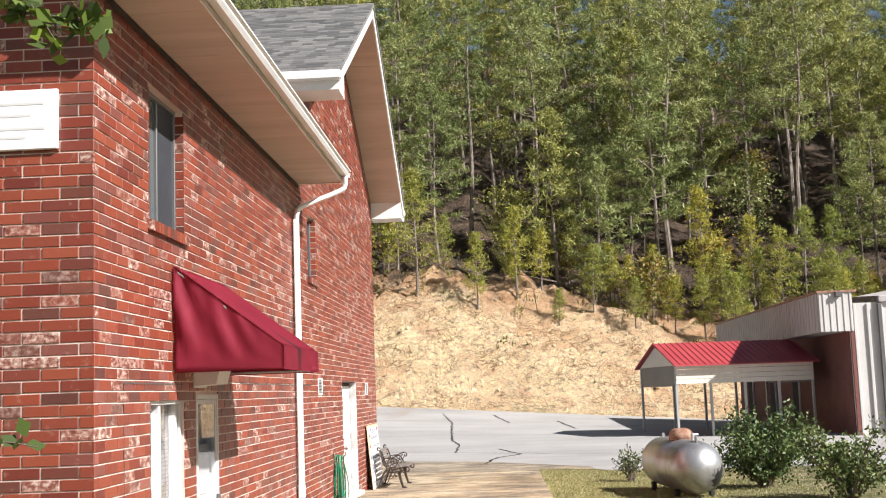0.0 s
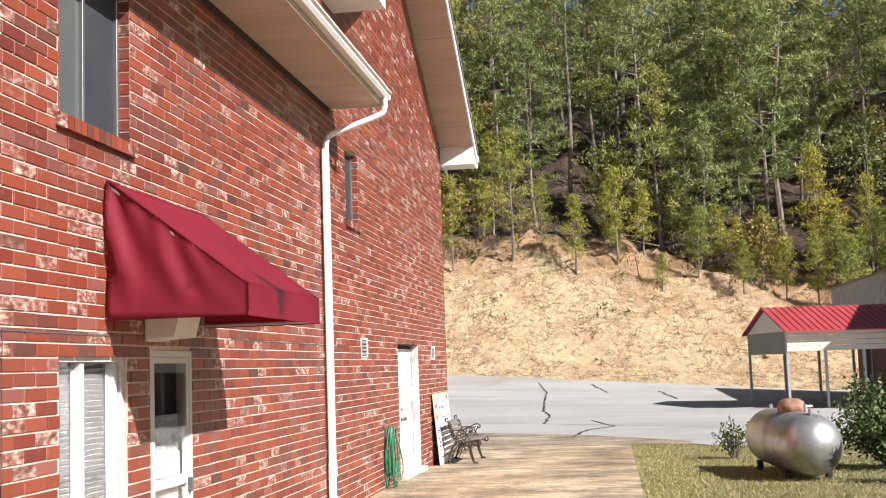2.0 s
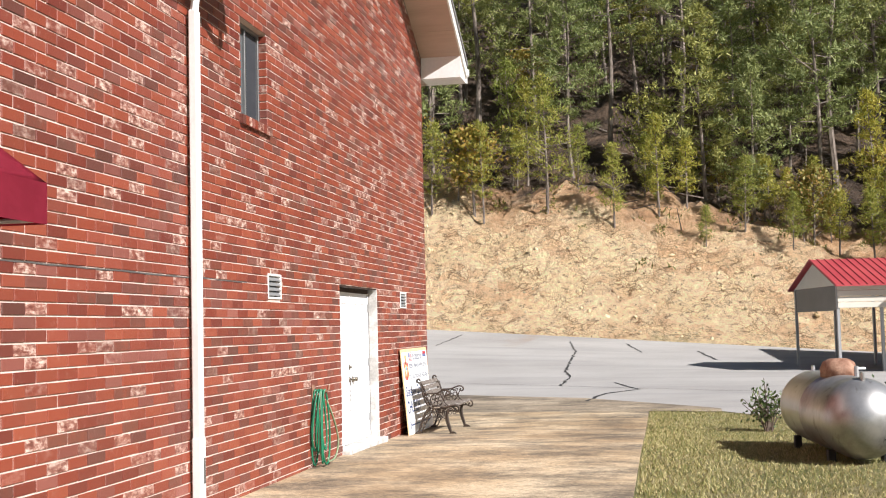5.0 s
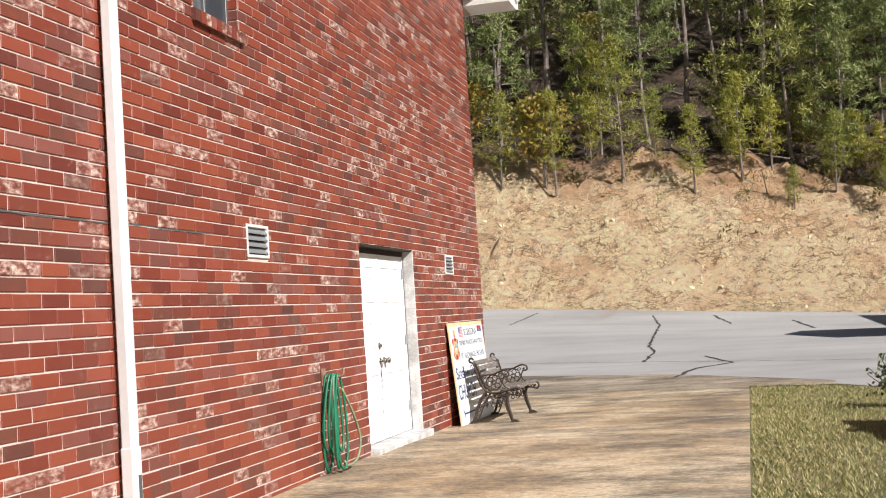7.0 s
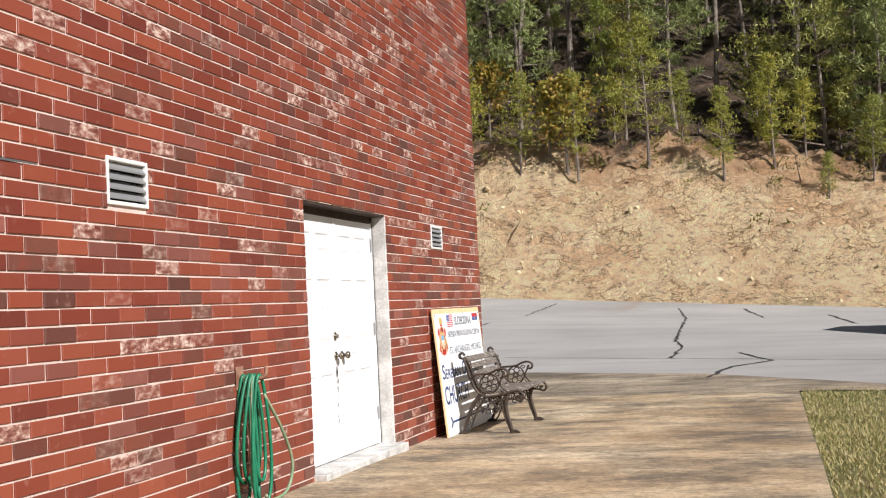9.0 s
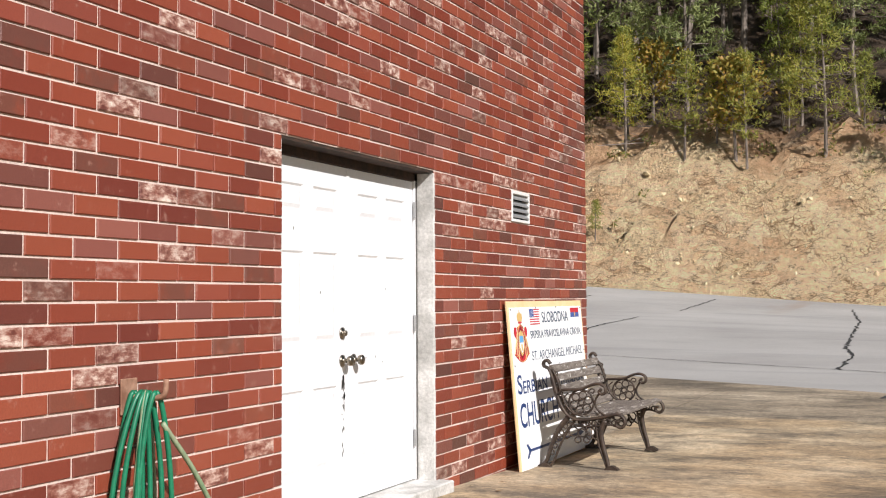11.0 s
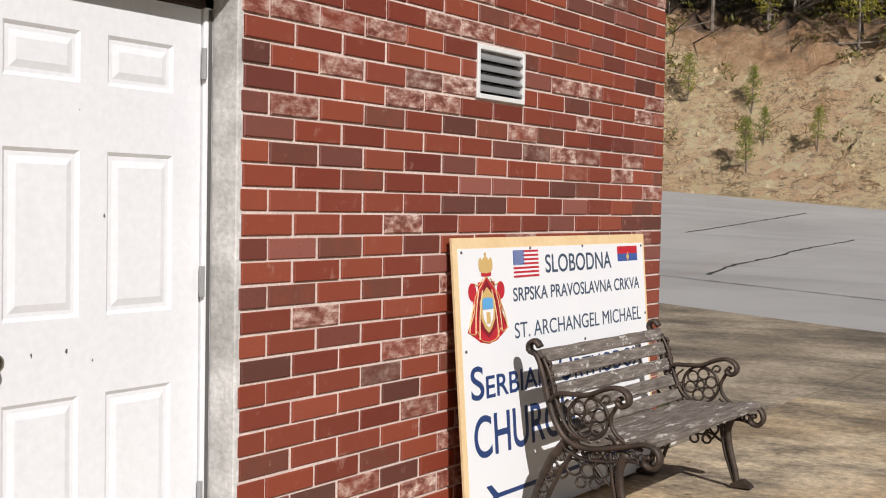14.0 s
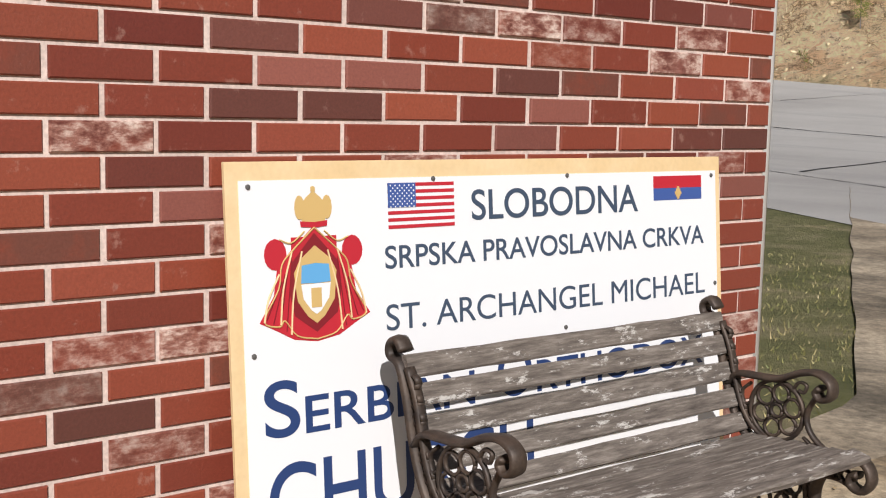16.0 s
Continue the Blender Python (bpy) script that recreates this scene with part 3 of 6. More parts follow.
def backing(name, face, lo, hi, zlo, openings, label):
    """A wall of blocks round its openings, its face at x = face."""
    bm = bmesh.new()
    cuts = sorted({lo, hi, *(o[0] for o in openings), *(o[1] for o in openings)})
    for a, b in zip(cuts, cuts[1:]):
        mid = (a + b) / 2
        zs = sorted([(o[2], o[3]) for o in openings if o[0] <= mid <= o[1]])
        z = zlo
        for c, d in zs:
            if c > z:
                add_box(bm, (face - WALL_T, a, z), (face, b, c))
            z = d
        add_box(bm, (face - WALL_T, a, z), (face, b, EAVE + 0.1))
    return part(name, bm, M_MORTAR)


wall_east = backing("wall_east", -0.008, YA + 0.009, YC - 0.009, -0.5, list(OPEN.values()), "")
tagged(wall_east, "red king-size brick wall with pale mortar joints", "wall", kind="structure")
gable = part("wall_gable", prism([(YB, EAVE + 0.1), (YC - 0.009, EAVE + 0.1), (YC - 0.009, top_of(YC)), (APEX_Y, APEX_Z), (YB, top_of(YB))], "x", -WALL_T - 0.009, -0.008), M_MORTAR)
tagged(gable, "brick gable of the tall part under the rake", "wall", kind="structure")
wall_south = part("wall_south", box((-9.0, YA + 0.008, -0.5), (-WALL_T - 0.02, YA + WALL_T, EAVE + 0.9)), M_MORTAR)
add = part("corner_infill", box((-WALL_T - 0.02, YA + 0.008, -0.5), (-0.0100, YA + 0.05, EAVE + 0.08)), M_MORTAR, wall_south)
tagged(wall_south, "red brick end wall of the low wing", "wall", kind="structure")
wall_north = part("wall_north", box((-9.0, YC - WALL_T, -0.5), (-WALL_T - 0.02, YC - 0.009, 6.0)), M_MORTAR)
tagged(wall_north, "red brick rear wall of the tall part", "wall", kind="structure")
wall_back = part("wall_west", box((-9.3, YA, -0.5), (-9.0, YC, 6.0)), M_MORTAR)
tagged(wall_back, "plain far wall closing the church", "wall", kind="structure")


def brick_verts(a, b, z0, z1, proud, ch=0.0035):
    """A brick face with chamfered arrises, in (along, out, up)."""
    o = [(a, -0.010, z0), (b, -0.010, z0), (b, -0.010, z1), (a, -0.010, z1)]
    m1 = [(a, proud - ch, z0), (b, proud - ch, z0), (b, proud - ch, z1), (a, proud - ch, z1)]
    f = [(a + ch, proud, z0 + ch), (b - ch, proud, z0 + ch), (b - ch, proud, z1 - ch), (a + ch, proud, z1 - ch)]
    faces = [(8, 9, 10, 11)]
    for k in range(4):
        j = (k + 1) % 4
        faces += [(k, j, 4 + j, 4 + k), (4 + k, 4 + j, 8 + j, 8 + k)]
    return o + m1 + f, faces


def courses(lo, hi, ztop, openings, place, zlo=-0.1, phase=0.0, seed=1):
    """Yields the bricks of one face as (along a, along b, z0, z1)."""
    rng = random.Random(seed)
    n0 = math.floor((zlo - Z0) / C)
    joint = 0.0105
    out = []
    n = n0
    while True:
        z = Z0 + n * C
        if z > 9:
            break
        off = (n % 2) * L / 2
        k0 = math.floor((lo - Y0 - phase - off) / L) - 1
        k1 = math.ceil((hi - Y0 - phase - off) / L) + 1
        for k in range(k0, k1):
            a = Y0 + phase + off + k * L
            b = a + L
            spans = [(max(a, lo - joint / 2), min(b, hi + joint / 2))]
            for o in openings:
                if o[2] < z + C * 0.6 and o[3] > z + C * 0.4:
                    nxt = []
                    for s, e in spans:
                        if o[1] <= s or o[0] >= e:
                            nxt.append((s, e))
                        else:
                            if o[0] > s:
                                nxt.append((s, o[0] + joint / 2))
                            if o[1] < e:
                                nxt.append((o[1] - joint / 2, e))
                    spans = nxt
            for s, e in spans:
                if e - s > 0.035 and z + C < ztop((s + e) / 2) + 0.02:
                    jx, jz = rng.uniform(-0.0015, 0.0015), rng.uniform(-0.0012, 0.0012)
                    out.append((s + joint / 2 + jx, e - joint / 2 + jx, z + joint / 2 + jz, z + C - joint / 2 + jz, rng.uniform(-0.002, 0.002)))
        n += 1
    return out


def joined(name, bricks, to_world, parent):
    verts, faces = [], []
    for a, b, z0, z1, p in bricks:
        vs, fs = brick_verts(a, b, z0, z1, p)
        base = len(verts)
        verts += [to_world(*v) for v in vs]
        faces += [tuple(base + i for i in f) for f in fs]
    me = bpy.data.meshes.new(name)
    me.from_pydata(verts, [], faces)
    bm = bmesh.new()
    bm.from_mesh(me)
    bmesh.ops.recalc_face_normals(bm, faces=bm.faces)
    bm.to_mesh(me)
    bm.free()
    me.materials.append(M_BRICKS)
    ob = new(name, me)
    ob.parent = parent
    return tagged(ob, "red brick courses with some pale and dark bricks", kind="stuff")


east = courses(YA, YC, top_of, list(OPEN.values()), None)
NEAR = lambda q: q[0] > 10.7 and 0.18 < q[2] < 2.0
joined("bricks", [q for q in east if not NEAR(q)], lambda s, o, z: (o, s, z), wall_east)
SOUTH_WIN = (-1.65, -0.76, 1.95, 3.25)
joined("bricks", courses(-9.0, 0.002, lambda x: EAVE + 0.1, [SOUTH_WIN], None, seed=3), lambda s, o, z: (s, YA - o, z), wall_south)
joined("bricks", courses(-9.0, -0.02, lambda x: 5.6, [], None, seed=4), lambda s, o, z: (s, YC + o, z), wall_north)


# ---- roofs, eaves, gutter ----
def slab_roof(name, pts, axis, a, b, material):
    return part(name, prism(pts, axis, a, b), material)


low_roof = thing("low_roof", "low wing roof with boxed brown soffit and white fascia", "roof", kind="structure")
EX, EZ, EY = 0.62, 4.715, 4.88   # fascia, soffit height and far end of the low eave
part("shingles", prism([(EX + 0.03, EZ + 0.20), (-4.5, EZ + 0.20 + 0.42 * (EX + 4.5)), (-4.5, EZ + 0.12 + 0.42 * (EX + 4.5)), (EX + 0.03, EZ + 0.13)], "y", YA - 0.45, EY + 0.02), M_SHINGLE, low_roof)
part("shingles", prism([(-4.5, EZ + 0.20 + 0.42 * (EX + 4.5)), (-9.8, EZ + 0.20), (-9.8, EZ + 0.12), (-4.5, EZ + 0.12 + 0.42 * (EX + 4.5))], "y", YA - 0.45, EY + 0.02), M_SHINGLE, low_roof)
for i in range(8):
    a = YA - 0.45 + i * 1.15
    b = min(a + 1.142, EY - 0.005)
    if b > a:
        part("soffit_board", box((0.002, a, EZ), (EX - 0.02, b, EZ + 0.015)), M_SOFFIT, low_roof)
part("eave_end", box((0.003, EY - 0.004, EZ - 0.01), (EX - 0.021, EY + 0.014, EZ + 0.16)), M_WHITE, low_roof)
# soffit tan stands in for shade on the white fascia below the gutter
part("fascia", box((EX - 0.02, YA - 0.45, EZ - 0.008), (EX, EY, EZ + 0.16)), M_SOFFIT, low_roof, "white fascia board with its shade put into soffit tan")
# thin dark strip on the wall face, just below the soffit boards
part("frieze_board", box((0.004, YA - 0.1, EZ - 0.05), (0.022, EY, EZ - 0.002)), M_BLACKISH, low_roof, "dark strip along the wall top under the soffit")
part("rake_board", prism([(EX, EZ), (-4.5, EZ + 0.42 * (EX + 4.5)), (-4.5, EZ + 0.2 + 0.42 * (EX + 4.5)), (EX, EZ + 0.2)], "y", YA - 0.47, YA - 0.45), M_WHITE, low_roof)
part("gable_end", prism([(0.0, EZ), (-9, EZ), (-4.5, EZ + 0.42 * (EX + 4.5))], "y", YA + 0.012, YA + 0.2), M_MORTAR, low_roof)

gutter = thing("gutter", "white metal K-style gutter along the low eave", "gutter")
gp = [(EX + 0.004, EZ + 0.145), (EX + 0.004, EZ + 0.055), (EX + 0.070, EZ + 0.055), (EX + 0.092, EZ + 0.090), (EX + 0.092, EZ + 0.112), (EX + 0.115, EZ + 0.128), (EX + 0.115, EZ + 0.145),
      (EX + 0.108, EZ + 0.145), (EX + 0.108, EZ + 0.131), (EX + 0.086, EZ + 0.114), (EX + 0.086, EZ + 0.092), (EX + 0.066, EZ + 0.061), (EX + 0.010, EZ + 0.061), (EX + 0.010, EZ + 0.145)]
part("trough", prism(gp, "y", YA - 0.5, EY), M_GUTTER, gutter)
part("end_cap", box((EX + 0.004, EY, EZ + 0.055), (EX + 0.10, EY + 0.006, EZ + 0.145)), M_GUTTER, gutter)

spout = thing("downspout", "white rectangular downspout with elbows strapped to the brick", "downspout")


def pipe(pts, w, d):
    bm = bmesh.new()
    return tube(bm, pts, d, 8, w, (0, 1, 0))


SY = 4.43
part("elbow", pipe(spline([(EX + 0.05, SY + 0.33, EZ + 0.058), (EX + 0.045, SY + 0.33, EZ - 0.07), (EX - 0.03, SY + 0.30, EZ - 0.15), (0.20, SY + 0.08, EZ - 0.34), (0.085, SY + 0.01, EZ - 0.42), (0.06, SY, EZ - 0.56)], 5), 0.042, 0.034), M_GUTTER, spout)
part("pipe", box((0.022, SY - 0.046, 0.74), (0.092, SY + 0.046, EZ - 0.55), 0.010), M_GUTTER, spout)
part("lower_pipe", box((0.018, SY - 0.051, 0.14), (0.098, SY + 0.051, 0.78), 0.010), M_GUTTER, spout, "scuffed lower pipe")
part("scrape", box((0.0975, SY + 0.0, 0.42), (0.0995, SY + 0.035, 0.62)), M_CHIP, spout, "dark scrape")

tall_roof = thing("tall_roof", "grey shingle gable roof with white rakes and boxed eaves", "roof", kind="structure")
OX, YT = 0.66, 5.2
for sgn, run in ((-1, 4.62), (1, 5.34)):
    e = APEX_Y + sgn * run
    ez = APEX_Z - RISE * run
    part("shingles", prism([(APEX_Y, APEX_Z + 0.26), (e, ez + 0.26), (e, ez + 0.20), (APEX_Y, APEX_Z + 0.20)], "x", -9.5, OX + 0.02), M_SHINGLE, tall_roof)
    part("rake_board", prism([(APEX_Y, APEX_Z + 0.20), (e, ez + 0.20), (e, ez + 0.02), (APEX_Y, APEX_Z + 0.02)], "x", OX - 0.02, OX), M_WHITE, tall_roof)
    for k in range(5):
        f0, f1 = k / 5 + 0.001, (k + 1) / 5 - 0.001
        y0, y1 = APEX_Y + sgn * (run - 0.02) * f0, APEX_Y + sgn * (run - 0.02) * f1
        z0, z1 = APEX_Z - RISE * (run - 0.02) * f0, APEX_Z - RISE * (run - 0.02) * f1
        part("soffit_board", prism([(y0, z0 + 0.02), (y1, z1 + 0.02), (y1, z1), (y0, z0)], "x", 0.002, OX - 0.02), M_SOFFIT, tall_roof)
    # boxed eave return
    w = YT if sgn < 0 else YC
    a, b = sorted((e, w))
    part("eave_return", prism([(w, top_of(w) + 0.03 if sgn > 0 else ez + 0.3), (e, ez + 0.18), (e, ez - 0.06), (w, ez - 0.06)], "x", 0.004, OX - 0.024), M_WHITE, tall_roof)
    part("eave_soffit", box((-9.0, a + 0.002, ez - 0.05), (0.002, b - 0.002, ez - 0.03)), M_SOFFIT, tall_roof)
    part("eave_fascia", box((-9.4, min(e, e + sgn * 0.02), ez - 0.06), (OX, max(e, e + sgn * 0.02), ez + 0.20)), M_WHITE, tall_roof)
    part("eave_gutter", box((-9.4, min(e + sgn * 0.021, e + sgn * 0.12), ez + 0.06), (OX + 0.02, max(e + sgn * 0.021, e + sgn * 0.12), ez + 0.19), 0.02), M_GUTTER, tall_roof)
# shingle courses on the slope that faces the low wing
sh_bm = bmesh.new()
rng = random.Random(5)
for r in range(36):
    f0 = 4.62 - r * 0.13
    y0, z0 = APEX_Y - f0, APEX_Z - RISE * f0 + 0.262
    y1, z1 = y0 + 0.135, z0 + 0.135 * RISE + 0.001
    x = -9.4 + rng.uniform(0, 0.3)
    while x < OX:
        w = rng.choice((0.16, 0.22, 0.30))
        h = rng.uniform(0.006, 0.014)
        x1 = min(x + w - 0.006, OX + 0.02)
        vs = [sh_bm.verts.new(c) for c in ((x, y0, z0), (x1, y0, z0), (x1, y0, z0 + h), (x, y0, z0 + h), (x, y1, z1), (x1, y1, z1))]
        sh_bm.faces.new((vs[0], vs[1], vs[2], vs[3]))
        sh_bm.faces.new((vs[3], vs[2], vs[5], vs[4]))
        x += w
M_TABS = leaf_material("shingle_tabs", [(0.085, 0.085, 0.088), (0.12, 0.12, 0.122), (0.17, 0.168, 0.17), (0.22, 0.215, 0.215)])
tagged(part("shingle_tabs", sh_bm, M_TABS, tall_roof, "rows of grey shingle tabs"), kind="stuff")


# ---- windows, vents, doors of the wall ----
def frame_ring(o, x0, x1, w, material, parent, name="frame"):
    a, b, c, d = o
    bm = bmesh.new()
    add_box(bm, (x0, a, c), (x1, a + w, d), 0.003)
    add_box(bm, (x0, b - w, c), (x1, b, d), 0.003)
    add_box(bm, (x0, a + w, c), (x1, b - w, c + w), 0.003)
    add_box(bm, (x0, a + w, d - w), (x1, b - w, d), 0.003)
    return part(name, bm, material, parent)


def rowlock_sill(o, parent):
    a, b, c, d = o
    n = round((b - a + 0.1) / 0.085)
    for i in range(n):
        y = a - 0.05 + (b - a + 0.1) * i / n
        part("sill_brick", prism([(-0.09, c + 0.012), (-0.09, c - 0.075), (0.035, c - 0.095), (0.035, c - 0.012)], "y", y + 0.004, y + (b - a + 0.1) / n - 0.004), M_BRICK, parent)


def sliding_window(n, o, label):
    a, b, c, d = o
    w = thing("window_%d" % n, label, "window", kind="structure")
    frame_ring(o, -0.13, -0.075, 0.035, M_ALU, w, "window_frame")
    m = (a + b) / 2
    part("pane", box((-0.118, a + 0.035, c + 0.035), (-0.112, m - 0.012, d - 0.035)), M_GLASSDARK, w, "glass with reflected sky put into its grey")
    part("pane", box((-0.104, m + 0.012, c + 0.035), (-0.098, b - 0.035, d - 0.035)), M_SCREEN, w, "grey insect screen over glass")
    part("meeting_rail", box((-0.120, m - 0.016, c + 0.035), (-0.085, m + 0.016, d - 0.035), 0.003), M_ALU, w)
    # solid block behind the panes, the room's darkness put into its colour
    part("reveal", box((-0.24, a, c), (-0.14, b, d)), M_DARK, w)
    for k in range(int((d - c) / C)):
        for y0, y1 in ((a - 0.001, a + 0.007), (b - 0.007, b + 0.001)):
            part("reveal_brick", box((-0.10, y0, c + k * C + 0.006), (-0.001, y1, c + (k + 1) * C - 0.006), 0.002), M_BRICK, w)
    rowlock_sill(o, w)
    return w


sliding_window(1, OPEN["upper"], "dark aluminium sliding window with a brick sill")
sliding_window(2, OPEN["slit"], "narrow aluminium window with a brick sill")

o = OPEN["lower"]
w3 = thing("window_3", "white vinyl sliding window with closed white blinds", "window", kind="structure")
frame_ring(o, -0.12, -0.03, 0.05, M_VINYL, w3, "window_frame")
mid = (o[0] + o[1]) / 2 - 0.1
part("meeting_rail", box((-0.11, mid - 0.03, o[2] + 0.05), (-0.045, mid + 0.03, o[3] - 0.05), 0.004), M_VINYL, w3)
part("meeting_rail", box((-0.11, o[1] - 0.12, o[2] + 0.05), (-0.05, o[1] - 0.06, o[3] - 0.05), 0.004), M_VINYL, w3)
for i in range(34):
    z = o[2] + 0.06 + i * 0.033
    if z < o[3] - 0.06:
        part("blind_slat", prism([(-0.135, z), (-0.118, z + 0.030), (-0.120, z + 0.032), (-0.137, z + 0.002)], "y", o[0] + 0.05, o[1] - 0.05), M_BLIND, w3)
# block behind the blinds, coloured near-black for the unlit room
part("reveal", box((-0.245, o[0], o[2]), (-0.15, o[1], o[3])), M_DARK, w3)
pane = part("pane", box((-0.092, o[0] + 0.05, o[2] + 0.05), (-0.088, o[1] - 0.05, o[3] - 0.05)), M_PANE, w3, "clear glass")
pane.visible_shadow = False

o = OPEN["storm"]
d2 = thing("door_2", "white storm door with a tall glass pane under the awning", "door", kind="structure")
frame_ring(o, -0.10, 0.004, 0.045, M_VINYL, d2, "door_frame")
frame_ring((o[0] + 0.048, o[1] - 0.048, o[2] + 0.048, o[3] - 0.048), -0.05, -0.004, 0.042, M_VINYL, d2, "stile_and_rail")
part("mid_rail", box((-0.045, o[0] + 0.091, 0.98), (-0.003, o[1] - 0.091, 1.05), 0.004), M_VINYL, d2)
part("pane", box((-0.014, o[0] + 0.091, 1.05), (-0.010, o[1] - 0.091, o[3] - 0.091)), M_PANE, d2, "dim reflecting glass").visible_shadow = False
part("pane", box((-0.014, o[0] + 0.091, o[2] + 0.091), (-0.010, o[1] - 0.091, 0.98)), M_PANE, d2).visible_shadow = False
part("door_notice", box((-0.024, o[0] + 0.14, 1.06), (-0.020, o[1] - 0.22, 1.22)), M_SIGN, d2, "white paper notice behind the glass")
part("door_handle", box((-0.006, o[1] - 0.090, 0.92), (0.03, o[1] - 0.055, 1.02), 0.006), M_CHIP, d2)
for i in range(18):
    y = o[0] + 0.12 + i * 0.032
    part("curtain_fold", tube(bmesh.new(), [(-0.085, y, o[2] + 0.15), (-0.085 + 0.006 * (i % 2), y + 0.004, 1.48)], 0.018, 6), M_BLIND, d2)
# block behind the curtain, coloured near-black for the unlit hallway
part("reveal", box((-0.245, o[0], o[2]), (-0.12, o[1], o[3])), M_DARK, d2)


def louvre(n, o):
    v = thing("wall_vent", "white aluminium louvred vent set in the brick", "vent", group="wall vents")
    frame_ring((o[0] - 0.006, o[1] + 0.006, o[2] - 0.006, o[3] + 0.006), -0.03, 0.007, 0.022, M_GUTTER, v)
    h = (o[3] - o[2] - 0.04) / 4
    for i in range(4):
        z = o[2] + 0.02 + i * h
        part("slat", prism([(-0.025, z + h), (-0.02, z + h + 0.003), (0.006, z + 0.015), (0.006, z + 0.006)], "y", o[0] + 0.016, o[1] - 0.016), M_STEEL, v)
    # plate behind the slats, shade of the duct put into its colour
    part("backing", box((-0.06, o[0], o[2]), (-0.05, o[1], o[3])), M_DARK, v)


louvre(1, OPEN["vent_a"])
louvre(2, OPEN["vent_b"])

# double door
o = OPEN["double"]
DX = -0.13
d1 = thing("door_1", "pair of white six-panel steel doors with chipped paint", "door", kind="structure")
MIDY = 9.825


def leaf(y0, y1, z0, z1, label):
    """A leaf with raised panels let into its face."""
    bm = add_box(bmesh.new(), (DX - 0.045, y0, z0), (DX - 0.008, y1, z1))
    lf = part("door_leaf", bm, M_DOOR, d1, label)
    wy = y1 - y0
    cols = [(y0 + 0.11 * wy / 0.8, y0 + wy / 2 - 0.05), (y0 + wy / 2 + 0.05, y1 - 0.11 * wy / 0.8)]
    rows = [(z0 + 0.20, z0 + 0.64), (z0 + 0.87, z0 + 1.355), (z0 + 1.55, z0 + 1.70)]
    cy = sorted({y0, y1, *[q for c in cols for q in c]})
    cz = sorted({z0, z1, *[q for r in rows for q in r]})
    skin = bmesh.new()
    for a, b in zip(cy, cy[1:]):
        for c, d in zip(cz, cz[1:]):
            panel = any(abs(a - q[0]) < 1e-6 for q in cols) and any(abs(c - q[0]) < 1e-6 for q in rows)
            if not panel:
                add_box(skin, (DX - 0.009, a, c), (DX, b, d))
    bmesh.ops.remove_doubles(skin, verts=skin.verts, dist=1e-5)
    part("skin", skin, M_DOOR, lf)
    for a, b in cols:
        for c, d in rows:
            pb = bmesh.new()
            g, r = 0.012, 0.045
            ring = lambda k, x: [pb.verts.new((x, yy, zz)) for yy, zz in ((a + k, c + k), (b - k, c + k), (b - k, d - k), (a + k, d - k))]
            rings = [ring(0, DX), ring(g, DX - 0.0085), ring(g + 0.010, DX - 0.0085), ring(r, DX - 0.002)]
            for q, s in zip(rings, rings[1:]):
                for k in range(4):
                    pb.faces.new((q[k], q[(k + 1) % 4], s[(k + 1) % 4], s[k]))
            pb.faces.new(rings[-1])
            bmesh.ops.recalc_face_normals(pb, faces=pb.faces)
            part("door_panel", pb, M_DOOR, lf)
    return lf


la = leaf(o[0] + 0.05, MIDY - 0.003, 0.215, 2.045, "white door leaf with a deadbolt and scraped edge")
lb = leaf(MIDY + 0.003, o[1] - 0.055, 0.215, 2.045, "white door leaf with a knob")
part("astragal", box((DX - 0.002, MIDY - 0.022, 0.22), (DX + 0.006, MIDY + 0.012, 2.04), 0.002), M_DOOR, d1)
for y0, y1 in ((o[0], o[0] + 0.048), (o[1] - 0.05, o[1])):
    part("door_frame", box((-0.22, y0, 0.21), (DX + 0.012, y1, 2.10), 0.004), M_DOOR, d1)
part("door_head", box((-0.22, o[0], 2.048), (DX + 0.012, o[1], 2.112), 0.003), M_BLACKISH, d1, "dark weathered head frame")
part("lintel", box((-0.20, o[0] - 0.0, 2.098), (-0.012, o[1], 2.113)), M_BLACKISH, d1, "rusty steel lintel")
part("jamb_cement", box((DX + 0.013, o[1] - 0.018, 0.18), (-0.003, o[1] + 0.010, 2.10), 0.004), M_CONCRETE_JAMB, d1, "smeared grey cement jamb")
part("jamb_cement", box((DX + 0.013, o[0] - 0.010, 0.18), (-0.006, o[0] + 0.010, 2.10), 0.004), M_CONCRETE_JAMB, d1)
part("threshold", box((-0.25, o[0] - 0.02, -0.1), (0.10, o[1] + 0.05, 0.207), 0.008), M_CONCRETE_JAMB, d1, "low cement threshold")
for z in (0.42, 1.12, 1.82):
    part("hinge", tube(bmesh.new(), [(DX + 0.016, o[1] - 0.056, z), (DX + 0.016, o[1] - 0.056, z + 0.10)], 0.009, 8), M_STEEL, d1)


# raised dark strip, painting the shade of a slit between leaf and jamb
part("gap", box((DX + 0.008, o[1] - 0.034, 0.215), (DX + 0.0145, o[1] - 0.019, 2.045)), M_CHIP, d1, "dark strip for the shade in the slit beside the frame")


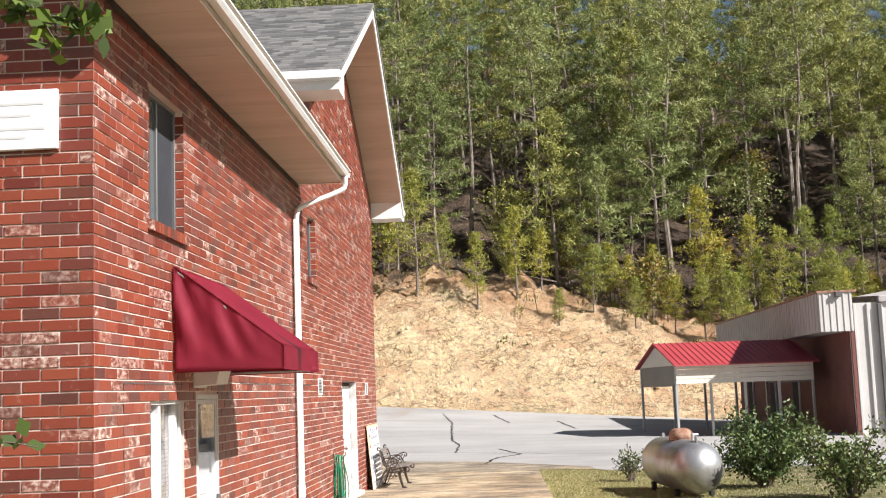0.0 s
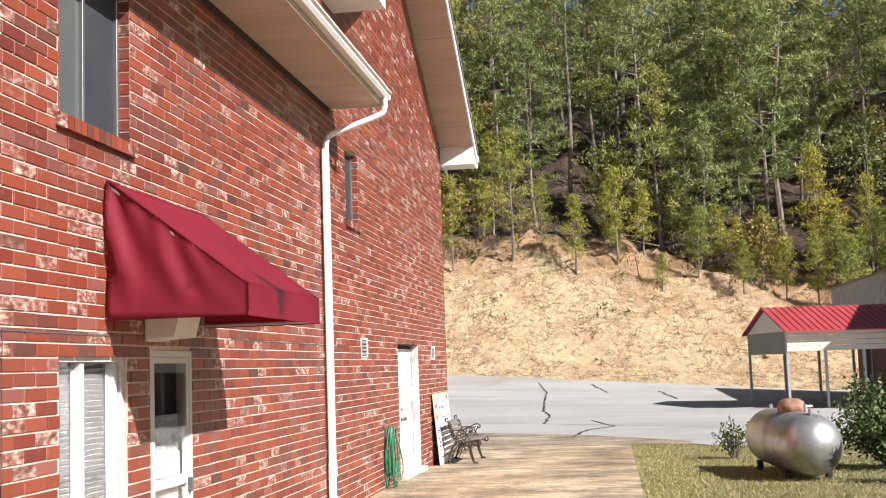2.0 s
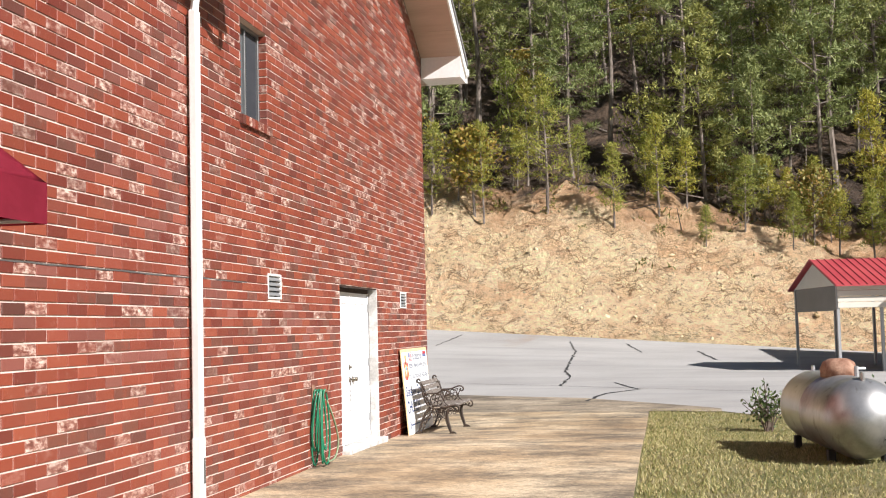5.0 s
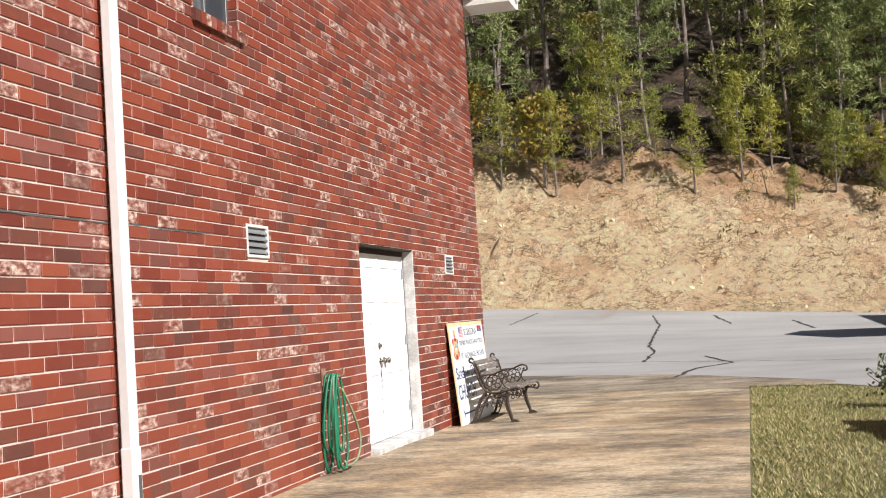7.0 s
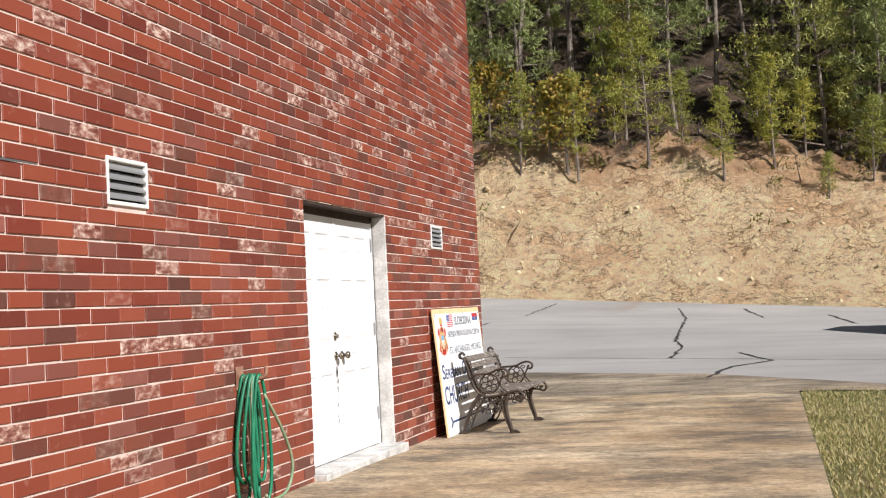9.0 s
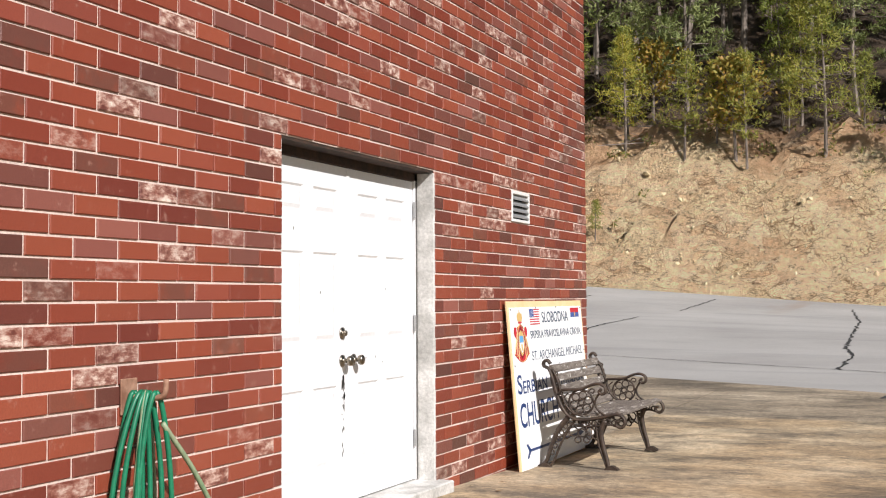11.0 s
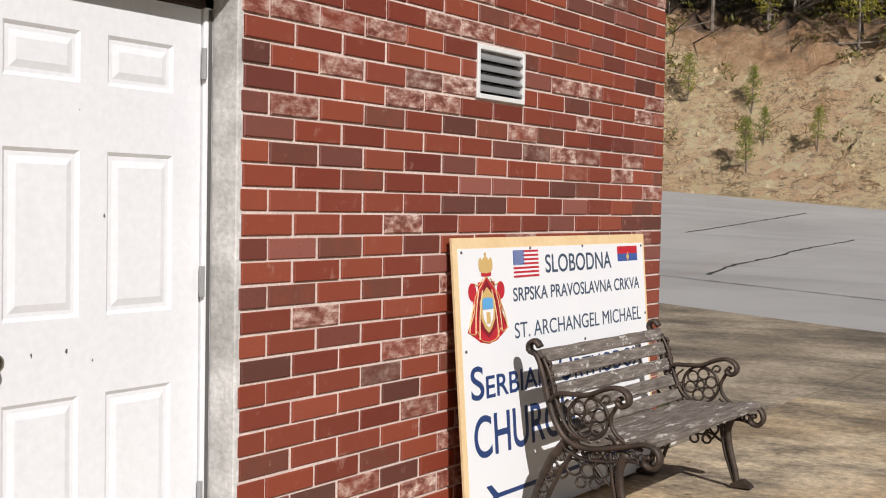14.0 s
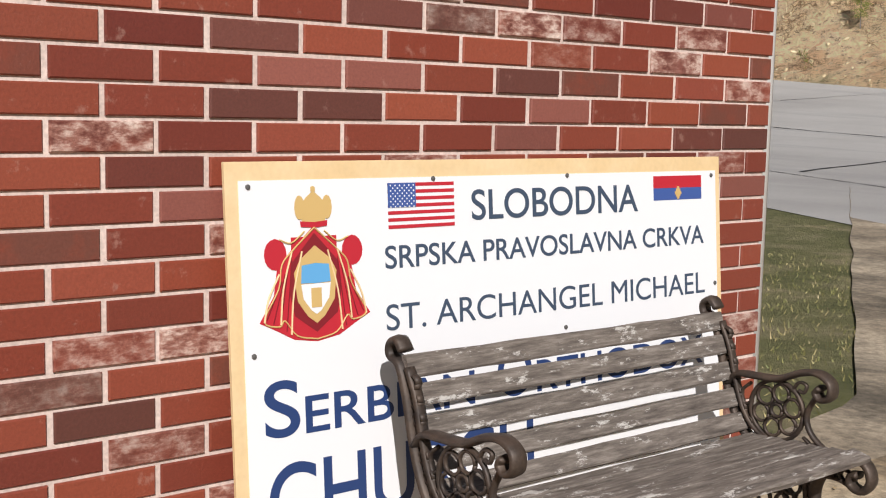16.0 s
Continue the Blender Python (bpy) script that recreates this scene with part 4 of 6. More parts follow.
def knob(y, z, deep=True):
    prof = [(0.001, 0.0), (0.033, 0.0), (0.033, 0.006), (0.022, 0.010), (0.012, 0.014)]
    prof += [(0.012, 0.03), (0.024, 0.038), (0.029, 0.050), (0.026, 0.062), (0.015, 0.068), (0.001, 0.069)] if deep else [(0.016, 0.020), (0.016, 0.026), (0.001, 0.027)]
    bm = lathe(prof, 18, "x")
    bmesh.ops.transform(bm, matrix=Matrix.Translation((DX, y, z)), verts=bm.verts)
    return bm


part("knob", knob(MIDY - 0.070, 0.985), M_BRASS, la, "tarnished round knob", True)
part("deadbolt", knob(MIDY - 0.070, 1.135, False), M_BRASS, la, "brass deadbolt", True)
part("knob", knob(MIDY + 0.060, 0.985), M_BRASS, lb, "tarnished round knob", True)
rng = random.Random(11)
chip = bmesh.new()
for k in range(44):
    y, z = MIDY - 0.060 + rng.uniform(-0.018, 0.022), 0.90 - abs(rng.gauss(0, 0.19))
    if k > 33:
        y, z = MIDY + rng.uniform(-0.75, 0.6), rng.choice((0.95, 1.35, 1.72)) + rng.uniform(-0.05, 0.05)
    s = rng.uniform(0.003, 0.009) * (0.5 if k > 33 else 1.0)
    vs = [chip.verts.new((DX + 0.0012, y + s * math.cos(t) * rng.uniform(0.5, 1.2), z + s * rng.uniform(1.0, 3.0) * math.sin(t))) for t in [i * math.pi / 4 for i in range(8)]]
    chip.faces.new(vs)
tagged(part("paint_chips", chip, M_CHIP, d1, "small bare chips in the paint"), kind="stuff")

# hairline movement crack along a bed joint
cb = bmesh.new()
rng = random.Random(4)
for y0, y1, z in ((-2.56, -0.95, 2.012), (1.2, 4.4, 2.03), (4.62, 5.75, 2.035)):
    n = int((y1 - y0) / 0.1)
    prev = None
    for k in range(n + 1):
        y = y0 + (y1 - y0) * k / n
        zz = z + 0.007 * noise.noise(Vector((y * 2, 0, 7)))
        pr = [cb.verts.new((0.0035, y, zz + s * rng.uniform(0.003, 0.007))) for s in (-1, 1)]
        if prev:
            cb.faces.new((prev[0], pr[0], pr[1], prev[1]))
        prev = pr
prev = None
for k in range(22):
    z = 2.012 - k * 0.09
    y = -2.52 + 0.006 * noise.noise(Vector((z * 4, 0, 3)))
    pr = [cb.verts.new((0.0035, y + s * rng.uniform(0.003, 0.006), z)) for s in (-1, 1)]
    if prev:
        cb.faces.new((prev[0], prev[1], pr[1], pr[0]))
    prev = pr
tagged(part("joint_crack", cb, M_CHIP, wall_east, "open dark crack along a mortar joint"), kind="stuff")

# window of the end wall
w4 = thing("window_4", "dark framed window in the brick end wall", "window", kind="structure")
a, b, c, d = SOUTH_WIN
part("pane", box((a + 0.04, YA + 0.002, c + 0.04), (b - 0.04, YA + 0.007, d - 0.04)), M_GLASSDARK, w4)
for lo, hi in (((a, c), (a + 0.045, d)), ((b - 0.045, c), (b, d)), ((a + 0.045, d - 0.045), (b - 0.045, d)), ((a + 0.045, c), (b - 0.045, c + 0.045)), ((a + 0.045, 2.57), (b - 0.045, 2.62))):
    part("window_frame", box((lo[0], YA - 0.012, lo[1]), (hi[0], YA + 0.006, hi[1]), 0.003), M_CHIP, w4)
part("sill", box((a - 0.04, YA - 0.045, c - 0.08), (b + 0.04, YA + 0.004, c - 0.004), 0.008), M_CHIP, w4)

# plaque on the end wall
M_PLAQUETEXT = mat("worn_grey_paint", (0.62, 0.61, 0.60), 0.6)
plaque = thing("plaque", "white stone plaque with worn lettering on the brick", "plaque")
part("plate", box((-1.15, YA - 0.035, 3.575), (-0.235, YA - 0.002, 3.985), 0.006), M_SIGN, plaque)
for z, x0, x1 in ((3.88, -1.05, -0.33), (3.80, -0.95, -0.42), (3.71, -1.05, -0.32), (3.65, -0.9, -0.45)):
    part("text_bar", box((x0, YA - 0.0375, z), (x1, YA - 0.034, z + 0.016)), M_PLAQUETEXT, plaque)


# ---- awning ----
awning = thing("awning", "maroon canvas door awning with dark water stains", "awning")
AY0, AY1, AX, AZT, AZB, AV = -1.26, 0.52, 0.91, 2.97, 2.10, 0.19


def cloth(nu, nv, at):
    bm = bmesh.new()
    g = [[bm.verts.new(at(i / nu, j / nv)) for i in range(nu + 1)] for j in range(nv + 1)]
    for j in range(nv):
        for i in range(nu):
            bm.faces.new((g[j][i], g[j][i + 1], g[j + 1][i + 1], g[j + 1][i]))
    bmesh.ops.solidify(bm, geom=bm.faces[:], thickness=0.004)
    bmesh.ops.recalc_face_normals(bm, faces=bm.faces)
    return bm


def slope_at(u, v):
    sag = 0.018 * math.sin(math.pi * u) * math.sin(math.pi * v)
    return (0.02 + (AX - 0.02) * v - sag * 0.6, AY0 + (AY1 - AY0) * u, AZT + (AZB + AV - AZT) * v - sag)


part("slope", cloth(16, 16, slope_at), M_FABRIC, awning, "", True)
part("valance", cloth(16, 3, lambda u, v: (AX + 0.002 + 0.006 * math.sin(u * 19) * v, AY0 + (AY1 - AY0) * u, AZB + AV * (1 - v))), M_FABRIC, awning)


def wing_at(y, s):
    def at(u, v):
        top = AZT + (AZB + AV - AZT) * u
        x = 0.015 + (AX - 0.015) * u
        fold = 0.028 * math.sin((u * 1.1 + 0.35 * (1 - v)) * 17) * (1 - u) * math.sin(math.pi * min(1, v * 1.2)) + 0.016 * math.sin((u - v * 0.25) * 31) * (1 - u) * (1 - v)
        return (x, y + s * fold, AZB + (top - AZB) * (1 - v))
    return at


part("side_wing", cloth(30, 14, wing_at(AY0, 1.0)), M_FABRIC, awning, "wrinkled side of the awning", True)
part("side_wing", cloth(14, 8, wing_at(AY1, 1.0)), M_FABRIC, awning, "", True)
fr = bmesh.new()
for y in (AY0 + 0.02, AY1 - 0.02):
    tube(fr, [(0.03, y, AZB + 0.02), (AX - 0.02, y, AZB + 0.02)], 0.012, 6)
    tube(fr, [(AX - 0.02, y, AZB + 0.02), (AX - 0.02, y, AZB + AV - 0.02), (0.03, y, AZT - 0.04)], 0.012, 6)
tube(fr, [(AX - 0.02, AY0 + 0.02, AZB + 0.02), (AX - 0.02, AY1 - 0.02, AZB + 0.02)], 0.012, 6)
part("awning_frame", fr, M_STEEL, awning)

porch_lamp = thing("porch_light", "white boxy porch light above the storm door", "lamp")
part("housing", prism([(0.003, 2.16), (0.003, 2.00), (0.20, 2.01), (0.24, 2.16)], "y", -0.62, -0.20), M_WHITE, porch_lamp)
part("base_plate", box((0.001, -0.63, 1.985), (0.012, -0.19, 2.175), 0.002), M_VINYL, porch_lamp)

# ---- garden hose on its hanger ----
hose = thing("garden_hose", "green rubber hose coiled on a wall hook", "hose")
rng = random.Random(8)
HY, HZ = 7.74, 0.97
for i in range(7):
    w, drop = rng.uniform(0.05, 0.15), rng.uniform(0.62, 0.79)
    sh, xo = rng.uniform(-0.04, 0.04), 0.03 + 0.018 * i
    pts = []
    for k in range(29):
        a = 2 * math.pi * k / 28
        zz = HZ - drop / 2 + drop / 2 * math.cos(a)
        pts.append((xo + 0.02 * math.sin(a + i), HY + sh * (1 - math.cos(a)) + w * math.sin(a) * (0.5 + 0.7 * (HZ - zz) / drop), zz))
    part("coil", tube(bmesh.new(), pts, 0.0105, 8), M_HOSE_B if i in (3, 7) else M_HOSE, hose, "", True)
part("tail", tube(bmesh.new(), spline([(0.15, HY + 0.02, HZ - 0.12), (0.17, HY + 0.22, 0.62), (0.17, HY + 0.36, 0.40), (0.15, HY + 0.30, 0.235), (0.14, HY + 0.05, 0.215), (0.16, HY - 0.03, 0.26)], 8), 0.0105, 8), M_HOSE_B, hose, "faded loose end", True)
part("hook", tube(bmesh.new(), spline([(0.0, HY, HZ - 0.02), (0.10, HY, HZ - 0.025), (0.17, HY, HZ - 0.01), (0.18, HY, HZ + 0.05)], 4), 0.012, 6), M_RUST, hose, "rusty wall hook", True)
part("hook_plate", box((0.001, HY - 0.05, HZ - 0.09), (0.010, HY + 0.05, HZ + 0.05), 0.003), M_RUST, hose)

# ---- church sign leaning on the wall ----
SW, SH = 1.825, 1.212
FLOOR = land(0.2, 12.6) + 0.032
lean = math.degrees(math.asin(0.10 / SH))
sign = thing("church_sign", "white plywood church sign with navy lettering leaning on the brick", "sign",
             Matrix.Translation((0.135, 11.915, FLOOR)) @ Matrix.Rotation(radians(-lean), 4, "Y"))
# local: x out of the face, y along, z up
part("board", box((-0.012, 0, 0), (0.0, SW, SH), 0.001), M_PLY, sign, "raw plywood board")
part("face", box((-0.001, 0.035, 0.004), (0.0015, SW - 0.022, SH - 0.045)), M_SIGN, sign, "white painted face")
FX = 0.0022


def lettering(text, y0, y1, z0, z1, material, bold=0.0, name="letters"):
    """Letters fitted between y0 and y1, base z0 and cap height z1."""
    cu = bpy.data.curves.new(name, "FONT")
    cu.body = text
    cu.extrude = 0.0004
    cu.offset = bold
    ob = new(name, cu)
    bpy.context.view_layer.update()
    me = bpy.data.meshes.new_from_object(ob)
    bpy.data.objects.remove(ob)
    lo = [min(v.co[i] for v in me.vertices) for i in (0, 1)]
    hi = [max(v.co[i] for v in me.vertices) for i in (0, 1)]
    for v in me.vertices:
        fx, fz = (v.co.x - lo[0]) / (hi[0] - lo[0]), (v.co.y - lo[1]) / (hi[1] - lo[1])
        v.co = (FX + v.co.z, y0 + fx * (y1 - y0), z0 + fz * (z1 - z0))
    bm = bmesh.new()
    bm.from_mesh(me)
    bm.verts.ensure_lookup_table()
    group, order = {}, []
    for v in bm.verts:
        if v in group:
            continue
        order.append([])
        todo = [v]
        group[v] = len(order) - 1
        while todo:
            w = todo.pop()
            order[-1].append(w)
            for e in w.link_edges:
                o = e.other_vert(w)
                if o not in group:
                    group[o] = group[v]
                    todo.append(o)
    for vs in order:
        one = bmesh.new()
        to = {w: one.verts.new(w.co) for w in vs}
        for fc in {fc for w in vs for fc in w.link_faces}:
            one.faces.new([to[w] for w in fc.verts])
        part("letter", one, material, sign)
    bm.free()


def flat(y0, y1, z0, z1, material, name, parent=None, x=FX):
    return part(name, box((x - 0.002, y0, z0), (x, y1, z1)), material, parent or sign)


V = lambda f: SH * (1 - f)
lettering("SLOBODNA", 0.752, 1.424, 1.046, 1.130, M_SLATE, 0.008)
lettering("SRPSKA PRAVOSLAVNA CRKVA", 0.455, 1.737, 0.932, 0.992, M_SLATE, 0.008)
lettering("ST. ARCHANGEL MICHAEL", 0.453, 1.738, 0.772, 0.840, M_SLATE)
lettering("S", 0.083, 0.182, 0.545, 0.684, M_NAVY, 0.010)
lettering("ERBIAN", 0.198, 0.745, 0.545, 0.637, M_NAVY, 0.010)
lettering("O", 0.83, 0.96, 0.545, 0.684, M_NAVY, 0.010)
lettering("RTHODOX", 0.98, 1.72, 0.545, 0.637, M_NAVY, 0.010)
lettering("CHURCH", 0.088, 0.96, 0.305, 0.480, M_NAVY, 0.010)
# arrow
ar = bmesh.new()
for poly in (((0.16, V(0.93)), (0.21, V(0.888)), (0.16, V(0.846)), (0.20, V(0.846)), (0.262, V(0.888)), (0.20, V(0.93))),
             ((0.25, V(0.896)), (1.40, V(0.896)), (1.40, V(0.880)), (0.25, V(0.880))),
             ((1.40, V(0.925)), (1.58, V(0.888)), (1.40, V(0.851)))):
    ar.faces.new([ar.verts.new((FX, y, z)) for y, z in poly])
part("arrow", ar, M_NAVY, sign)
# striped flag
fy0, fy1, fz1, fz0 = 0.469, 0.690, 1.153, 1.035
fl = part("striped_flag", box((FX - 0.002, fy0, fz0), (FX, fy1, fz1)), M_SIGN, sign, "small red, white and blue striped flag")
for i in range(7):
    a = fz0 + (fz1 - fz0) * (2 * i) / 13
    flat(fy0, fy1, a, a + (fz1 - fz0) / 13, M_RED, "stripe", fl, FX + 0.001)
flat(fy0, fy0 + 0.09, fz0 + (fz1 - fz0) * 6 / 13, fz1, M_BLUE, "canton", fl, FX + 0.002)
stars = bmesh.new()
for r in range(9):
    for c in range(6 if r % 2 == 0 else 5):
        yy, zz = fy0 + 0.0075 + 0.015 * c + (0.0075 if r % 2 else 0), fz1 - 0.0065 - r * (fz1 - fz0) * 7 / 13 / 9.2
        stars.faces.new([stars.verts.new((FX + 0.0028, yy + 0.0028 * math.cos(t * math.pi / 2), zz + 0.0028 * math.sin(t * math.pi / 2))) for t in range(4)])
part("stars", stars, M_SIGN, fl)
f2 = part("red_blue_flag", box((FX - 0.002, 1.498, 1.077), (FX, 1.730, 1.115)), M_BLUE, sign, "small red over blue flag with a yellow mark")
flat(1.498, 1.730, 1.115, 1.153, M_RED, "stripe", f2)
for w, z0, z1 in ((0.010, 1.080, 1.120), (0.030, 1.094, 1.104), (0.020, 1.087, 1.112)):
    flat(1.614 - w / 2, 1.614 + w / 2, z0, z1, M_GOLD, "mark", f2, FX + 0.001 + w * 0.02)
W = lambda f: V(0.05 + (f - 0.058) * 0.72)
# coat of arms in plain shapes
arms = part("coat_of_arms", box((FX - 0.002, 0.20, W(0.40)), (FX - 0.0005, 0.36, W(0.20))), M_RED, sign, "red and gold mantled shield with a crown")


def shape(pts, material, name, x, mirror=True):
    bm = bmesh.new()
    q = pts + [(0.56 - y, z) for y, z in reversed(pts)] if mirror else pts
    bm.faces.new([bm.verts.new((x, y, z)) for y, z in q])
    return part(name, bm, material, arms)


shape([(0.28, W(0.17)), (0.20, W(0.235)), (0.15, W(0.28)), (0.135, W(0.36)), (0.085, W(0.43)), (0.14, W(0.455)), (0.20, W(0.485)), (0.28, W(0.497))], M_RED, "mantle", FX + 0.0002)
for y in (0.145, 0.415):
    shape([(y + 0.038 * math.cos(t), W(0.245) + 0.038 * math.sin(t)) for t in [k * math.pi / 8 for k in range(16)]], M_RED, "mantle_knot", FX + 0.0008, False)
shape([(0.28, W(0.072)), (0.255, W(0.09)), (0.232, W(0.115)), (0.24, W(0.165)), (0.28, W(0.172))], M_GOLD, "crown", FX + 0.0012)
shape([(0.28, W(0.058)), (0.272, W(0.062)), (0.272, W(0.074)), (0.28, W(0.075))], M_GOLD, "crown_tip", FX + 0.0016)
shape([(0.28, W(0.19)), (0.235, W(0.235)), (0.195, W(0.275)), (0.19, W(0.36)), (0.205, W(0.42)), (0.28, W(0.47))], M_DARKRED, "lining", FX + 0.0008)
for sgn in (0, 1):
    f = lambda y: 0.56 - y if sgn else y
    hem = [(0.28, 0.175), (0.205, 0.235), (0.165, 0.275), (0.152, 0.34), (0.10, 0.425), (0.15, 0.445), (0.17, 0.43), (0.21, 0.475), (0.28, 0.49)]
    part("gold_hem", tube(bmesh.new(), spline([(FX + 0.0015, f(a), W(b)) for a, b in hem], 4), 0.0022, 5), M_GOLD, arms)
    part("tassel_cord", tube(bmesh.new(), spline([(FX + 0.002, f(0.245), W(0.185)), (FX + 0.002, f(0.20), W(0.215)), (FX + 0.002, f(0.16), W(0.205))], 4), 0.002, 5), M_GOLD, arms)
    shape([(f(0.232) + 0.018 * math.cos(t), W(0.118) + 0.030 * math.sin(t)) for t in [k * math.pi / 6 for k in range(12)]], M_GOLD, "crown_arch", FX + 0.0014, False)
    for k in range(4):
        part("mantle_pleat", tube(bmesh.new(), [(FX + 0.001, f(0.20 - 0.012 * k), W(0.26 + 0.02 * k)), (FX + 0.001, f(0.175 - 0.022 * k), W(0.46 - 0.012 * k))], 0.0016, 4), M_DARKRED, arms)
shape([(0.28, W(0.160)), (0.232, W(0.156)), (0.234, W(0.172)), (0.28, W(0.176))], M_RED, "crown_band", FX + 0.0018)
shape([(0.28, W(0.225)), (0.225, W(0.265)), (0.205, W(0.30)), (0.215, W(0.38)), (0.25, W(0.425)), (0.28, W(0.445))], M_GOLD, "shield_edge", FX + 0.0016)
shape([(0.28, W(0.275)), (0.232, W(0.28)), (0.228, W(0.33)), (0.28, W(0.332))], M_SKYBLUE, "shield_chief", FX + 0.0024)
shape([(0.28, W(0.333)), (0.228, W(0.333)), (0.235, W(0.375)), (0.262, W(0.408)), (0.28, W(0.42))], M_SIGN, "shield_field", FX + 0.0024)
flat(0.262, 0.298, W(0.40), W(0.345), M_GOLD, "shield_cross", arms, FX + 0.0034)
for i, (a, b) in enumerate((((0.20, 0.24), (0.155, 0.44)), ((0.235, 0.24), (0.19, 0.47)), ((0.155, 0.30), (0.10, 0.43)))):
    for s in (0, 1):
        f = lambda y: 0.56 - y if s else y
        part("mantle_fold", tube(bmesh.new(), spline([(FX + 0.002, f(a[0]), W(a[1])), (FX + 0.002, f((a[0] + b[0]) / 2 - 0.01), W((a[1] + b[1]) / 2)), (FX + 0.002, f(b[0]), W(b[1]))], 4), 0.003, 5), M_PLY, arms)
for o_ in [arms, *arms.children]:
    for v_ in o_.data.vertices:
        v_.co.y = 0.240 + (v_.co.y - 0.28) * 0.83
for y, z in ((0.06, SH - 0.06), (0.62, SH - 0.05), (1.12, SH - 0.05), (1.78, SH - 0.06), (0.06, 0.75), (1.79, 0.80), (1.10, 0.72)):
    bm = lathe([(0.001, 0), (0.007, 0.0), (0.006, 0.003), (0.001, 0.004)], 10, "x")
    bmesh.ops.transform(bm, matrix=Matrix.Translation((FX, y, z)), verts=bm.verts)
    part("screw", bm, M_CHIP, sign)

# ---- iron and wood bench ----
BY0, BY1 = 12.31, 13.525
BZ = land(0.5, 12.6) + 0.032
bench = thing("garden_bench", "weathered grey slat bench with dark cast-iron ends", "bench", Matrix.Translation((-0.055, 0, BZ)) @ Matrix.Diagonal((1, 1, 0.97, 1)))
# side profile in (x, z) above the concrete
BACK = [(0.285, 0.775), (0.262, 0.800), (0.235, 0.785), (0.238, 0.755), (0.275, 0.735), (0.305, 0.66), (0.335, 0.55), (0.375, 0.45), (0.43, 0.385), (0.52, 0.362), (0.66, 0.385), (0.77, 0.410), (0.820, 0.395), (0.836, 0.352), (0.812, 0.318), (0.776, 0.328), (0.776, 0.356), (0.797, 0.362)]
ARM = [(0.340, 0.545), (0.375, 0.580), (0.44, 0.585), (0.52, 0.592), (0.59, 0.622), (0.65, 0.632), (0.692, 0.610), (0.695, 0.572), (0.668, 0.556), (0.648, 0.574), (0.662, 0.592)]
SUPPORT = [(0.652, 0.572), (0.618, 0.50), (0.64, 0.44), (0.71, 0.395), (0.76, 0.385)]
FRONT = [(0.69, 0.365), (0.66, 0.28), (0.675, 0.17), (0.70, 0.08), (0.715, 0.02), (0.755, 0.008)]
REAR = [(0.42, 0.385), (0.345, 0.29), (0.29, 0.17), (0.255, 0.06), (0.215, 0.010)]
BRACES = ([(0.66, 0.27), (0.60, 0.33), (0.53, 0.345)], [(0.34, 0.28), (0.40, 0.33), (0.47, 0.345)], [(0.67, 0.20), (0.60, 0.235), (0.545, 0.30), (0.51, 0.345)], [(0.305, 0.20), (0.37, 0.24), (0.43, 0.31)])


